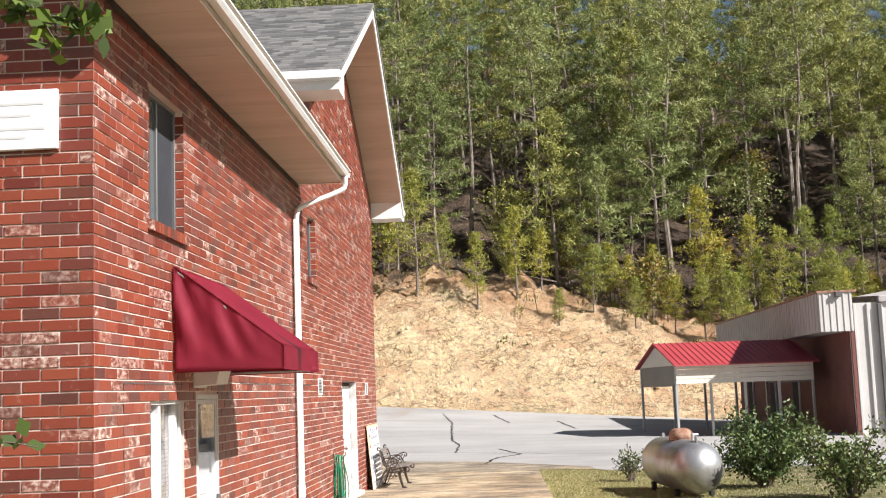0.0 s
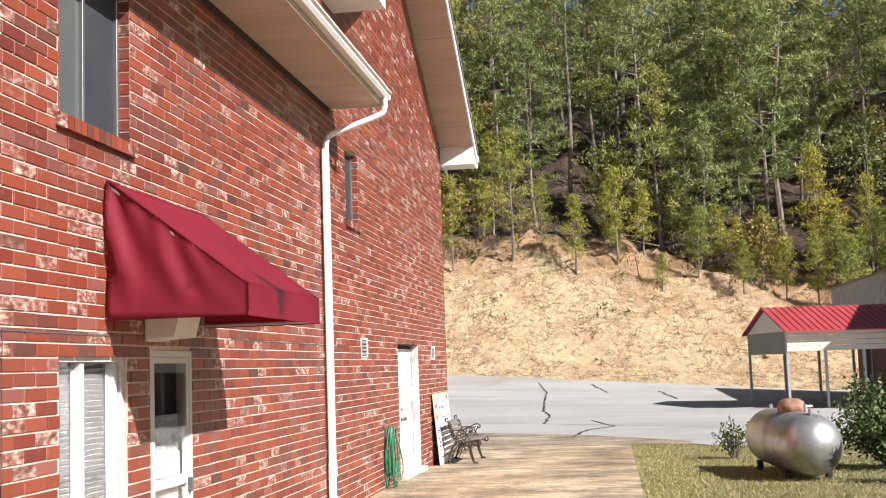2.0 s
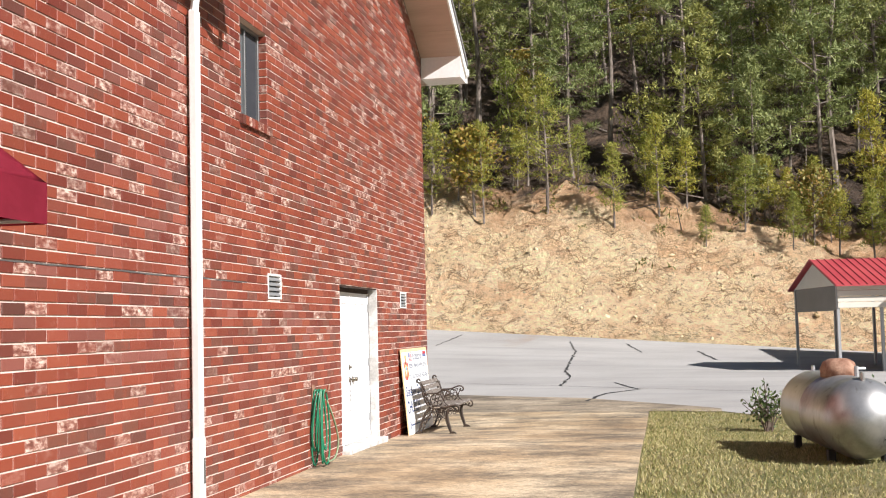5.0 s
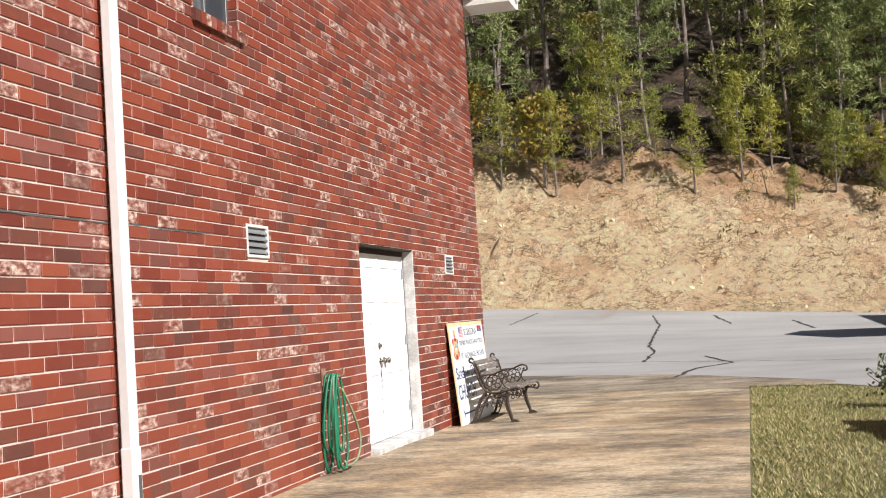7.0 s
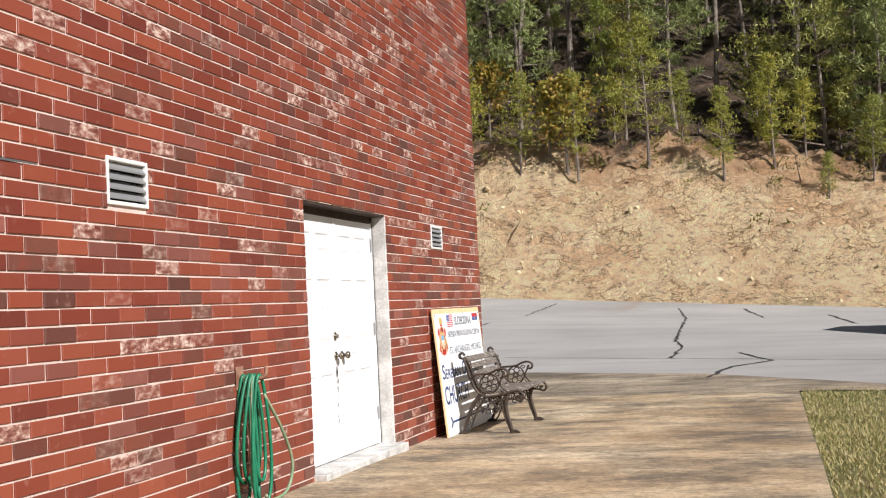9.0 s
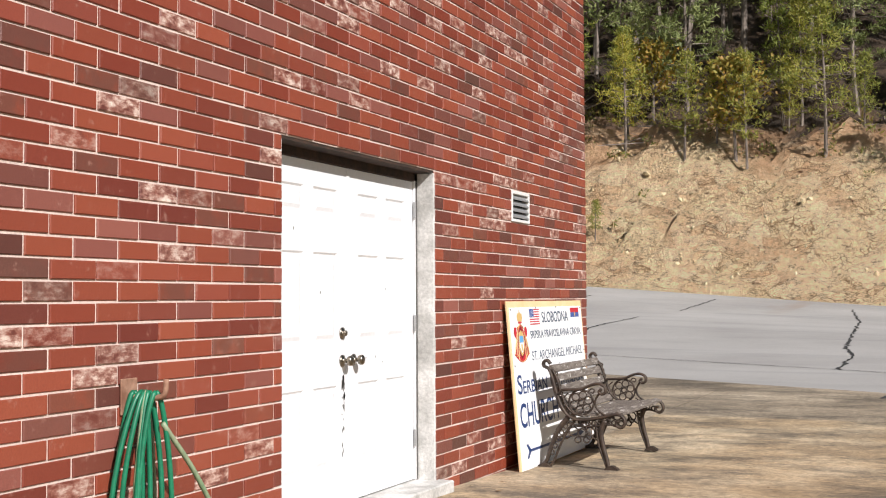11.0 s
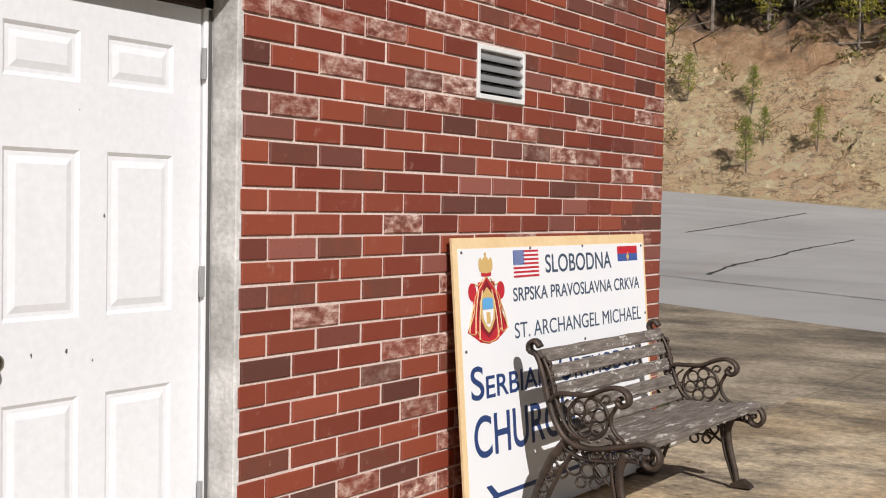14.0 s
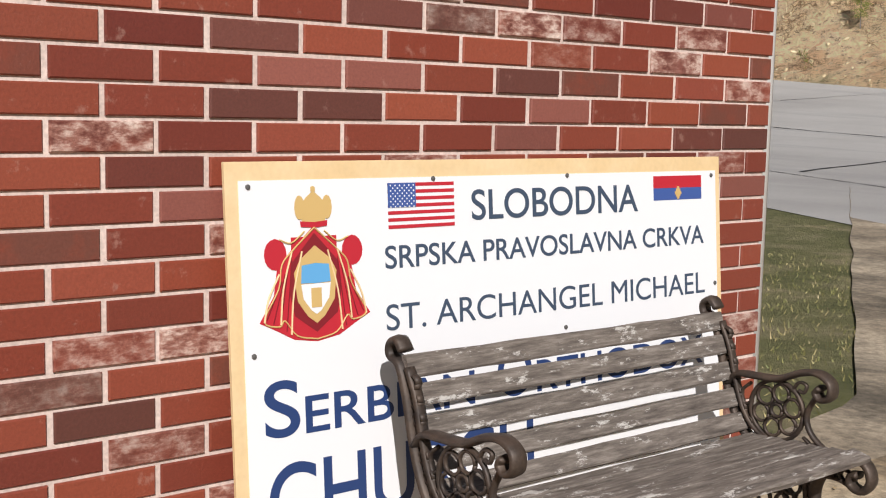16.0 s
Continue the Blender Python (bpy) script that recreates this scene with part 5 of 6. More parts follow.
def iron_end(y):
    to = lambda pts: [(p[0], y, p[1]) for p in pts]
    end = part("iron_end", tube(bmesh.new(), spline(to(BACK), 5), 0.0125, 8, 0.026, (0, 1, 0)), M_IRON, bench, "scrolled cast-iron end frame", True)
    part("arm", tube(bmesh.new(), spline(to(ARM), 5), 0.011, 8, 0.027, (0, 1, 0)), M_IRON, end, "", True)
    part("arm_support", tube(bmesh.new(), spline(to(SUPPORT), 5), 0.008, 6, 0.012, (0, 1, 0)), M_IRON, end, "", True)
    for legs in (FRONT, REAR):
        part("leg", tube(bmesh.new(), spline(to(legs), 5), 0.021, 8, 0.018, (0, 1, 0), 0.013), M_IRON, end, "", True)
    for legs in ([(0.62, 0.35), (0.628, 0.28), (0.648, 0.17), (0.682, 0.07), (0.70, 0.02)], [(0.47, 0.365), (0.405, 0.27), (0.35, 0.16), (0.305, 0.05), (0.27, 0.012)]):
        part("leg_rib", tube(bmesh.new(), spline(to(legs), 5), 0.009, 6, 0.014, (0, 1, 0)), M_IRON, end, "", True)
    for px, pz in ((0.645, 0.285), (0.650, 0.235), (0.662, 0.185), (0.678, 0.135), (0.395, 0.315), (0.365, 0.265), (0.338, 0.215), (0.315, 0.165), (0.292, 0.115)):
        part("leg_ring", tube(bmesh.new(), [(px + 0.016 * math.cos(2 * math.pi * k / 8), y, pz + 0.020 * math.sin(2 * math.pi * k / 8)) for k in range(9)], 0.005, 5, 0.010, (0, 1, 0)), M_IRON, end, "", True)
    for px, pz, pr in ((0.455, 0.275, 0.034), (0.520, 0.268, 0.030), (0.580, 0.278, 0.032), (0.488, 0.215, 0.022), (0.552, 0.218, 0.022)):
        part("apron_ring", tube(bmesh.new(), [(px + pr * math.cos(2 * math.pi * k / 14), y, pz + pr * math.sin(2 * math.pi * k / 14)) for k in range(15)], 0.0055, 5, 0.009, (0, 1, 0)), M_IRON, end, "", True)
    for f in (0.735, 0.235):
        part("foot", prism([(f - 0.055, 0.0), (f + 0.055, 0.0), (f + 0.045, 0.016), (f + 0.012, 0.035), (f - 0.012, 0.035), (f - 0.045, 0.016)], "y", y - 0.026, y + 0.026), M_IRON, end)
    for b in BRACES:
        part("brace", tube(bmesh.new(), spline(to(b), 4), 0.006, 6, 0.009, (0, 1, 0)), M_IRON, end, "", True)
    # flower roundel under the arm
    # inner rails of the back and the seat, with leaf rings in the band between
    part("inner_rail", tube(bmesh.new(), spline(to([(0.300, 0.735), (0.338, 0.66), (0.366, 0.56), (0.402, 0.47), (0.455, 0.412), (0.53, 0.392)]), 5), 0.008, 6, 0.018, (0, 1, 0)), M_IRON, end, "", True)
    part("seat_rail", tube(bmesh.new(), spline(to([(0.40, 0.36), (0.48, 0.318), (0.60, 0.318), (0.72, 0.335), (0.79, 0.318)]), 5), 0.008, 6, 0.016, (0, 1, 0)), M_IRON, end, "", True)
    for px, pz in ((0.322, 0.70), (0.332, 0.655), (0.345, 0.61), (0.358, 0.565), (0.372, 0.52), (0.392, 0.475), (0.420, 0.435), (0.46, 0.372), (0.51, 0.342), (0.56, 0.342), (0.61, 0.344), (0.66, 0.350), (0.71, 0.358), (0.755, 0.350)):
        part("leaf_ring", tube(bmesh.new(), [(px + 0.017 * math.cos(2 * math.pi * k / 8), y, pz + 0.017 * math.sin(2 * math.pi * k / 8)) for k in range(9)], 0.0055, 5, 0.012, (0, 1, 0)), M_IRON, end, "", True)
    cx, cz = 0.515, 0.492
    ring = lambda r, x, z, n=20: [(x + r * math.cos(2 * math.pi * k / n), y, z + r * math.sin(2 * math.pi * k / n)) for k in range(n + 1)]
    part("roundel", tube(bmesh.new(), ring(0.092, cx, cz, 28), 0.007, 6, 0.009, (0, 1, 0)), M_IRON, end, "", True)
    for k in range(6):
        a = 2 * math.pi * k / 6 + 0.3
        part("petal", tube(bmesh.new(), ring(0.028, cx + 0.056 * math.cos(a), cz + 0.056 * math.sin(a), 12), 0.0055, 5, 0.007, (0, 1, 0)), M_IRON, end, "", True)
    part("petal", tube(bmesh.new(), ring(0.020, cx, cz, 12), 0.006, 5, 0.008, (0, 1, 0)), M_IRON, end, "", True)
    for sc in ([(0.565, 0.56), (0.585, 0.592), (0.612, 0.588), (0.604, 0.564), (0.586, 0.568)], [(0.61, 0.43), (0.65, 0.40), (0.64, 0.375)], [(0.42, 0.56), (0.39, 0.53), (0.40, 0.49), (0.425, 0.50)],
               [(0.36, 0.25), (0.40, 0.22), (0.43, 0.25), (0.41, 0.27)], [(0.60, 0.25), (0.575, 0.22), (0.55, 0.25), (0.57, 0.27)]):
        part("scroll", tube(bmesh.new(), spline(to(sc), 4), 0.0055, 5, 0.008, (0, 1, 0)), M_IRON, end, "", True)
    # beading along the back edge
    bd = bmesh.new()
    for p in spline(to(BACK[5:9]), 9):
        bmesh.ops.create_icosphere(bd, subdivisions=1, radius=0.0105, matrix=Matrix.Translation((p[0] - 0.014, p[1], p[2])))
    part("beading", bd, M_IRON, end, "", True)
    return end


iron_end(BY0)
iron_end(BY1)


def slat(x, z, tilt, w, t, name, seed):
    r = random.Random(seed)
    bm = bmesh.new()
    n = 10
    prev = None
    for k in range(n + 1):
        y = BY0 - 0.005 + (BY1 - BY0 + 0.01) * k / n
        dw, dz = r.uniform(-0.002, 0.002), r.uniform(-0.0015, 0.0015)
        m = Matrix.Translation((x, y, z)) @ Matrix.Rotation(radians(tilt), 4, "Y")
        ring = [bm.verts.new(m @ Vector((a, 0, b + dz))) for a, b in ((-w / 2 - dw, -t / 2), (w / 2 + dw, -t / 2), (w / 2 + dw, t / 2 - 0.004), (w / 2 - 0.005, t / 2), (-w / 2 + 0.005, t / 2), (-w / 2 - dw, t / 2 - 0.004))]
        if prev:
            for i in range(6):
                bm.faces.new((prev[i], prev[(i + 1) % 6], ring[(i + 1) % 6], ring[i]))
        else:
            bm.faces.new(ring[::-1])
        prev = ring
    bm.faces.new(prev)
    bmesh.ops.recalc_face_normals(bm, faces=bm.faces)
    return part(name, bm, M_SLAT, bench)


for i, (x, z, a) in enumerate(((0.292, 0.735, 70), (0.316, 0.665, 70), (0.342, 0.585, 69), (0.368, 0.505, 66), (0.402, 0.435, 58))):
    slat(x, z, a, 0.058, 0.018, "back_slat", 20 + i)
for i in range(6):
    slat(0.465 + i * 0.066, 0.394 + 0.005 * i + (0.006 if i == 0 else 0.0), 0 if i < 5 else 14, 0.060, 0.018, "seat_slat", 40 + i)
part("stretcher", tube(bmesh.new(), [(0.50, BY0, 0.335), (0.50, BY1, 0.335)], 0.008, 6), M_IRON, bench)

# ---- gas tank ----
TR, TL = 0.425, 2.9
tank = thing("gas_tank", "silver horizontal propane tank with a rusty dome on the grass", "tank", Matrix.Translation((5.56, 9.75, land(5.6, 9.7) + 0.475)) @ Matrix.Rotation(radians(5.5), 4, "Z"))
prof = [(0.001, -TL / 2)]
for k in range(1, 9):
    a = math.pi / 2 * k / 8
    prof.append((TR * math.sin(a), -TL / 2 + 0.38 * (1 - math.cos(a))))
prof += [(TR, -0.02), (TR + 0.004, -0.015), (TR + 0.004, 0.015), (TR, 0.02)]
prof += [(r, -h) for r, h in reversed(prof[:9])]
part("shell", lathe(prof, 40, "y"), M_TANK, tank, "", True)
bm = lathe([(0.20, 0.0), (0.20, 0.10), (0.17, 0.17), (0.10, 0.205), (0.001, 0.21)], 20)
bmesh.ops.transform(bm, matrix=Matrix.Translation((0, -0.15, TR - 0.03)), verts=bm.verts)
part("dome", bm, M_RUST, tank, "rusty valve dome", True)
for y in (-1.15, 1.15):
    part("lifting_lug", box((-0.015, y - 0.05, TR - 0.03), (0.015, y + 0.05, TR + 0.06), 0.008), M_TANK, tank)
for y in (-0.85, 0.85):
    for x in (-0.28, 0.28):
        part("leg", box((x - 0.04, y - 0.05, -0.56), (x + 0.04, y + 0.05, -0.34), 0.006), M_STAINBLACK, tank)
va = bmesh.new()
tube(va, [(0.12, -0.45, TR - 0.02), (0.12, -0.45, TR + 0.10)], 0.025, 8)
tube(va, [(0.12, -0.45, TR + 0.07), (0.22, -0.42, TR + 0.07)], 0.018, 8)
part("valve", va, M_STEEL, tank)


# ---- plants ----
def leaf_quad(bm, p, d, n, l, w):
    s = d.cross(n).normalized() * w
    vs = [bm.verts.new(q) for q in (p, p + d * l * 0.5 + s, p + d * l, p + d * l * 0.5 - s)]
    bm.faces.new(vs)


def rnd_dir(r, up=0.0):
    v = Vector((r.gauss(0, 1), r.gauss(0, 1), r.gauss(0, 1) + up))
    return v.normalized()


def shrub(name, label, x, y, h, w, n_stem, n_leaf, lsize, material, seed, hollow=0.5):
    r = random.Random(seed)
    s = thing(name, label, "bush", Matrix.Translation((x, y, land(x, y))))
    stems, crown = bmesh.new(), bmesh.new()
    tips = []
    for i in range(n_stem):
        a = r.uniform(0, 2 * math.pi)
        rad = w * math.sqrt(r.uniform(0.05, 1))
        top = Vector((rad * math.cos(a), rad * math.sin(a), h * r.uniform(0.55, 1.0) * (1 - 0.35 * (rad / w) ** 2)))
        line = spline([(0.03 * math.cos(a), 0.03 * math.sin(a), -0.05), (top.x * 0.35, top.y * 0.35, top.z * 0.45), top], 4)
        tube(stems, line, 0.016 * h, 5, r_end=0.004)
        tips += [(p, f) for f, p in enumerate(line) if f >= 3]
        for k in range(3):
            b = line[4 + k % 4]
            e = b + rnd_dir(r, 0.4) * w * 0.35
            tube(stems, [b, e], 0.006, 4, r_end=0.003)
            tips += [(b.lerp(e, 0.6), 1), (e, 1)]
    for i in range(n_leaf):
        p, f = r.choice(tips)
        q = p + rnd_dir(r) * r.uniform(0, w * 0.24)
        if q.z < 0.04:
            continue
        d = rnd_dir(r, 0.35)
        leaf_quad(crown, q, d, rnd_dir(r, 0.6), lsize * r.uniform(0.7, 1.3), lsize * 0.28)
    part("stem", stems, M_TWIG, s)
    part("crown", crown, material, s)
    return s


shrub("bush", "dense dark green rounded bush on the grass", 7.1, 10.4, 1.5, 0.95, 34, 9000, 0.075, M_HOLLY, 1)
shrub("bush", "open leggy dark green shrub beside the tank", 7.75, 7.6, 1.45, 0.85, 15, 3600, 0.075, M_HOLLY, 2)
shrub("bush", "small sparse shrub with few leaves behind the tank", 5.1, 13.4, 0.85, 0.45, 12, 420, 0.07, M_HOLLY, 3)


def tuft_cluster(bm, r, c, rad, n, size, flat=0.55):
    """A flattened clump of needle tufts round c, pointing outwards and up."""
    for q in range(n):
        d = rnd_dir(r, 0.25)
        p = c + Vector((d.x, d.y, d.z * flat)) * rad * r.uniform(0.15, 0.95)
        out = (d + Vector((0, 0, 0.35)) + rnd_dir(r) * 0.45).normalized()
        d = (d * 0.4 + rnd_dir(r, 0.4)).normalized()
        w = d.cross(out).normalized() * size * 0.13
        bm.faces.new([bm.verts.new(q) for q in (p - w, p + w, p + d * size * r.uniform(0.7, 1.3))])


def pine(name, h, material, bare, spread, seed, n_br, label, cone=0.55, size=0.30, fill=46):
    """A pine at the origin: tapered trunk, level limbs, and clumps of needles towards their ends."""
    r = random.Random(seed)
    t = thing(name, label, "tree", Matrix.Translation((0, 0, -500)), group="pine wood")
    trunk, crown = bmesh.new(), bmesh.new()
    lean = Vector((r.uniform(-0.03, 0.03), r.uniform(-0.03, 0.03), 0))
    at = lambda z: Vector((lean.x * z + 0.012 * h * math.sin(z * 0.45 + seed), lean.y * z, z))
    tube(trunk, [at(h * k / 10 - (0.6 if k == 0 else 0)) for k in range(11)], 0.0085 * h + 0.03, 7, r_end=0.015)
    for i in range(n_br):
        u = ((i + r.random()) / n_br) ** 0.9
        f = bare + (0.985 - bare) * u
        base = at(h * f)
        a = i * 2.4 + r.uniform(-0.6, 0.6)
        reach = spread * h * (1 - u) ** cone * (0.6 + 0.4 * min(1.0, u * 4)) * r.uniform(0.5, 1.2) + 0.15
        d = Vector((math.cos(a), math.sin(a), r.uniform(-0.12, 0.28) + 0.55 * u * u)).normalized()
        tip = base + d * reach + Vector((0, 0, 0.10 * reach))
        tube(trunk, [base, base.lerp(tip, 0.6) - Vector((0, 0, 0.07 * reach)), tip], 0.012 + 0.008 * reach, 4, r_end=0.008)
        n = max(2, int(reach / 0.60))
        for k in range(n):
            g = 0.35 + 0.70 * (k + r.random() * 0.8) / n
            c = base.lerp(tip, g) + Vector((r.gauss(0, 1), r.gauss(0, 1), r.gauss(0, 0.4))) * 0.10 * reach
            tuft_cluster(crown, r, c, (0.30 + 0.17 * math.sqrt(reach)) * r.uniform(0.75, 1.3), fill, size)
    # dead stubs on the bare stem
    for i in range(int(h * 0.6)):
        b = at(h * bare * r.uniform(0.35, 1.0))
        a = r.uniform(0, 6.28)
        tube(trunk, [b, b + Vector((math.cos(a), math.sin(a), r.uniform(-0.3, 0.2))) * r.uniform(0.4, 1.3)], 0.02, 3, r_end=0.006)
    part("trunk", trunk, M_BARK, t)
    part("crown", crown, material, t)
    return t


def broadleaf(name, h, material, seed, label):
    r = random.Random(seed)
    t = thing(name, label, "tree", Matrix.Translation((0, 0, -500)), group="pine wood")
    trunk, crown = bmesh.new(), bmesh.new()
    tube(trunk, [(0, 0, -0.5), (0.1, 0, h * 0.4), (0.0, 0.1, h * 0.8)], 0.012 * h + 0.03, 6, r_end=0.02)
    for i in range(20):
        f = 0.3 + 0.65 * i / 20
        a = i * 2.4
        reach = h * 0.27 * math.sin(math.pi * min(1, 0.25 + 0.75 * (f - 0.3) / 0.7)) * r.uniform(0.7, 1.2) + 0.2
        base = Vector((0.05, 0, h * f * 0.8))
        tip = base + Vector((math.cos(a), math.sin(a), 0.75)).normalized() * reach
        tube(trunk, [base, tip], 0.03, 4, r_end=0.008)
        for k in range(70):
            c = base.lerp(tip, r.uniform(0.35, 1.1)) + rnd_dir(r) * r.uniform(0, 0.35 * reach + 0.15)
            leaf_quad(crown, c, rnd_dir(r), rnd_dir(r, 0.7), r.uniform(0.18, 0.32), 0.075)
    part("trunk", trunk, M_BARK, t)
    part("crown", crown, material, t)
    return t


TALL = "tall dark green pine with a bare lower trunk on the hillside"
LIP = "young yellow-green pine at the lip of the bank"
kinds = [pine("pine_tree", 17, M_PINE, 0.34, 0.215, 1, 46, TALL),
         pine("pine_tree", 20, M_PINE, 0.42, 0.190, 2, 48, TALL),
         pine("pine_tree", 14, M_PINE, 0.26, 0.240, 3, 46, TALL),
         pine("pine_tree", 18, M_PINE, 0.50, 0.220, 14, 38, TALL),
         pine("pine_tree", 11, M_PINE, 0.15, 0.250, 4, 46, "mid-height green pine on the hillside")]
young = [pine("pine_sapling", 5.5, M_YOUNG, 0.20, 0.25, 5, 30, LIP, 0.80, 0.24, 26),
         pine("pine_sapling", 4.0, M_YOUNG, 0.22, 0.26, 6, 24, LIP, 0.80, 0.22, 24),
         pine("pine_sapling", 7.5, M_YOUNG, 0.24, 0.24, 7, 34, LIP, 0.72, 0.26, 28)]
leafy = [broadleaf("broadleaf_tree", 6.0, M_TURNING, 8, "small broadleaf tree turning yellow among the pines"),
         broadleaf("broadleaf_tree", 9.0, M_PINE, 9, "green broadleaf tree among the pines")]
used = set()


def plant(proto, x, y, s, turn):
    m = Matrix.Translation((x, y, land(x, y) - 0.1)) @ Matrix.Rotation(turn, 4, "Z") @ Matrix.Diagonal((s, s, s, 1))
    if proto.name not in used:
        used.add(proto.name)
        proto.matrix_basis = m
        return proto
    c = copy_thing(proto, Matrix.Identity(4))
    c.matrix_basis = m
    return c


rng = random.Random(21)
for row in range(10):
    y = 66.5 + row * 4.6
    half_w = 0.40 * (y + 12) + 8
    x = -half_w * 1.5 + rng.uniform(0, 3)
    while x < half_w + 2:
        yy = y + rng.uniform(-1.9, 1.9)
        f = rng.random()
        if row == 0:
            p = rng.choice((kinds[4], kinds[2], leafy[1], young[2], leafy[0], young[2]))
        elif f < 0.80:
            p = rng.choice(kinds[:4] if f < 0.66 else kinds)
        elif f < 0.92:
            p = leafy[1]
        else:
            p = leafy[0]
        plant(p, x, yy, rng.uniform(0.8, 1.18), rng.uniform(0, 6.28))
        x += rng.uniform(2.5, 4.8) * (1.0 + 0.03 * row)
for k in range(70):
    x = -44 + k * 1.15 + rng.uniform(-0.8, 0.8)
    y = 61.8 + 2.2 * rng.random() + (rng.uniform(0, 4.0) if k % 3 else 0) + noise.noise(Vector((x * 0.09, 3.1, 0))) * 1.6
    if rng.random() < 0.78:
        plant(rng.choice(young) if rng.random() < 0.74 else leafy[0], x, y, rng.uniform(0.55, 1.1), rng.uniform(0, 6.28))

for k in range(34):
    x = rng.uniform(1, 30)
    plant(rng.choice(young[:2]), x, rng.uniform(59.2 + 2.0 * smooth(9, 0, x), 66), rng.uniform(0.45, 1.0), rng.uniform(0, 6.28))

for k in range(20):
    x = rng.uniform(-46, -12)
    plant(young[1], x, rng.uniform(56.5, 62), rng.uniform(0.28, 0.6), rng.uniform(0, 6.28))

# low brush and fallen sticks on the bank
brush, sticks = bmesh.new(), bmesh.new()
rng = random.Random(17)
for k in range(520):
    x, y = rng.uniform(-48, 34), 55.3 + 17 * rng.random() ** 0.6
    if y < 61 and rng.random() < 0.80:
        continue
    z = land(x, y)
    s = rng.uniform(0.25, 0.8)
    for q in range(22):
        leaf_quad(brush, Vector((x, y, z)) + rnd_dir(rng, 0.5) * s * 0.6, rnd_dir(rng, 0.7), rnd_dir(rng), s * rng.uniform(0.25, 0.6), s * 0.07)
for k in range(150):
    x, y = rng.uniform(-40, 30), rng.uniform(62.5, 73)
    z = land(x, y) + 0.1
    d = Vector((rng.uniform(-1, 1), rng.uniform(-0.7, 0.7), rng.uniform(-0.1, 0.35))).normalized() * rng.uniform(0.8, 3.2)
    tube(sticks, [(x, y, z), Vector((x, y, z)) + d], 0.045, 4, r_end=0.02)
tagged(part("brush", brush, M_TURNING), "low scrub and weeds on the bank", "scrub", kind="stuff")
tagged(part("fallen_branches", sticks, M_BARK), "dead branches lying on the slope", "branches", kind="stuff")
# loose and half-buried stones of the cut bank
ico = bmesh.new()
bmesh.ops.create_icosphere(ico, subdivisions=1, radius=1.0)
ico_v, ico_f = [v.co.copy() for v in ico.verts], [tuple(v.index for v in f.verts) for f in ico.faces]
ico.free()
sv, sf = [], []
for k in range(900):
    x, y = rng.uniform(-48, 30), 54.5 + 7.6 * rng.random()
    s = rng.uniform(0.04, 0.13) * (2.0 if rng.random() < 0.06 else 1.0)
    m = Matrix.Translation((x, y, land(x, y) - 0.45 * s)) @ Euler((rng.uniform(0, 3), rng.uniform(0, 3), rng.uniform(0, 3))).to_matrix().to_4x4() @ Matrix.Diagonal((s * rng.uniform(0.8, 1.5), s * rng.uniform(0.5, 1), s * rng.uniform(0.35, 0.8), 1))
    base = len(sv)
    sv += [m @ (c * rng.uniform(0.8, 1.2)) for c in ico_v]
    sf += [tuple(base + i for i in f) for f in ico_f]
stone_me = bpy.data.meshes.new("loose_stones")
stone_me.from_pydata(sv, [], sf)
M_STONE = leaf_material("pale_stone", [(0.50, 0.34, 0.19), (0.66, 0.48, 0.29), (0.82, 0.65, 0.42)])
stone_me.materials.append(M_STONE)
tagged(new("loose_stones", stone_me), "pale broken stones on the cut bank", "stones", kind="stuff")

# grass blades in the yard
gb_v, gb_f = [], []
rng = random.Random(31)
for k in range(52000):
    if k % 9:
        x, y = SLAB_X + 0.02 + abs(rng.gauss(0, 2.2)), rng.uniform(4.5, 17.0)
    else:
        x, y = -rng.uniform(0.1, 6.0), rng.uniform(14.2, 21.0)
        if y > verge(x):
            continue
    if x > SLAB_X and y > lot_edge(x) - 0.1:
        continue
    if x < 0 and y < YC:
        continue
    z = land(x, y)
    h, a = rng.uniform(0.018, 0.045), rng.uniform(0, 6.28)
    w = 0.005
    i = len(gb_v)
    gb_v += [(x - w * math.cos(a), y - w * math.sin(a), z), (x + w * math.cos(a), y + w * math.sin(a), z), (x + rng.uniform(-0.03, 0.03), y + rng.uniform(-0.03, 0.03), z + h)]
    gb_f.append((i, i + 1, i + 2))
gme = bpy.data.meshes.new("grass")
gme.from_pydata(gb_v, [], gb_f)
gme.materials.append(M_GRASS)
tagged(new("grass", gme), "short patchy lawn grass with dry tufts", "grass", kind="stuff")

# dry leaves and bits on the concrete
litter = bmesh.new()
rng = random.Random(77)
for k in range(220):
    x, y = rng.uniform(0.05, 3.3) ** 1.0, rng.uniform(5.5, 20)
    if rng.random() < 0.35:
        x, y = abs(rng.gauss(0, 0.25)) + 0.03, rng.uniform(10.9, 14.5)
    if y > lot_edge(x):
        continue
    s = rng.uniform(0.006, 0.022)
    a = rng.uniform(0, 6.28)
    z = land(x, y) + 0.036
    litter.faces.new([litter.verts.new((x + s * math.cos(a + t), y + s * 0.6 * math.sin(a + t), z + rng.uniform(0, 0.006))) for t in (0, 1.6, 3.1, 4.7)])
M_DRY = leaf_material("dry_leaf", [(0.16, 0.09, 0.045), (0.34, 0.22, 0.11), (0.50, 0.40, 0.26)])
tagged(part("leaf_litter", litter, M_DRY), "scattered dry leaves on the concrete", "leaves", kind="stuff")

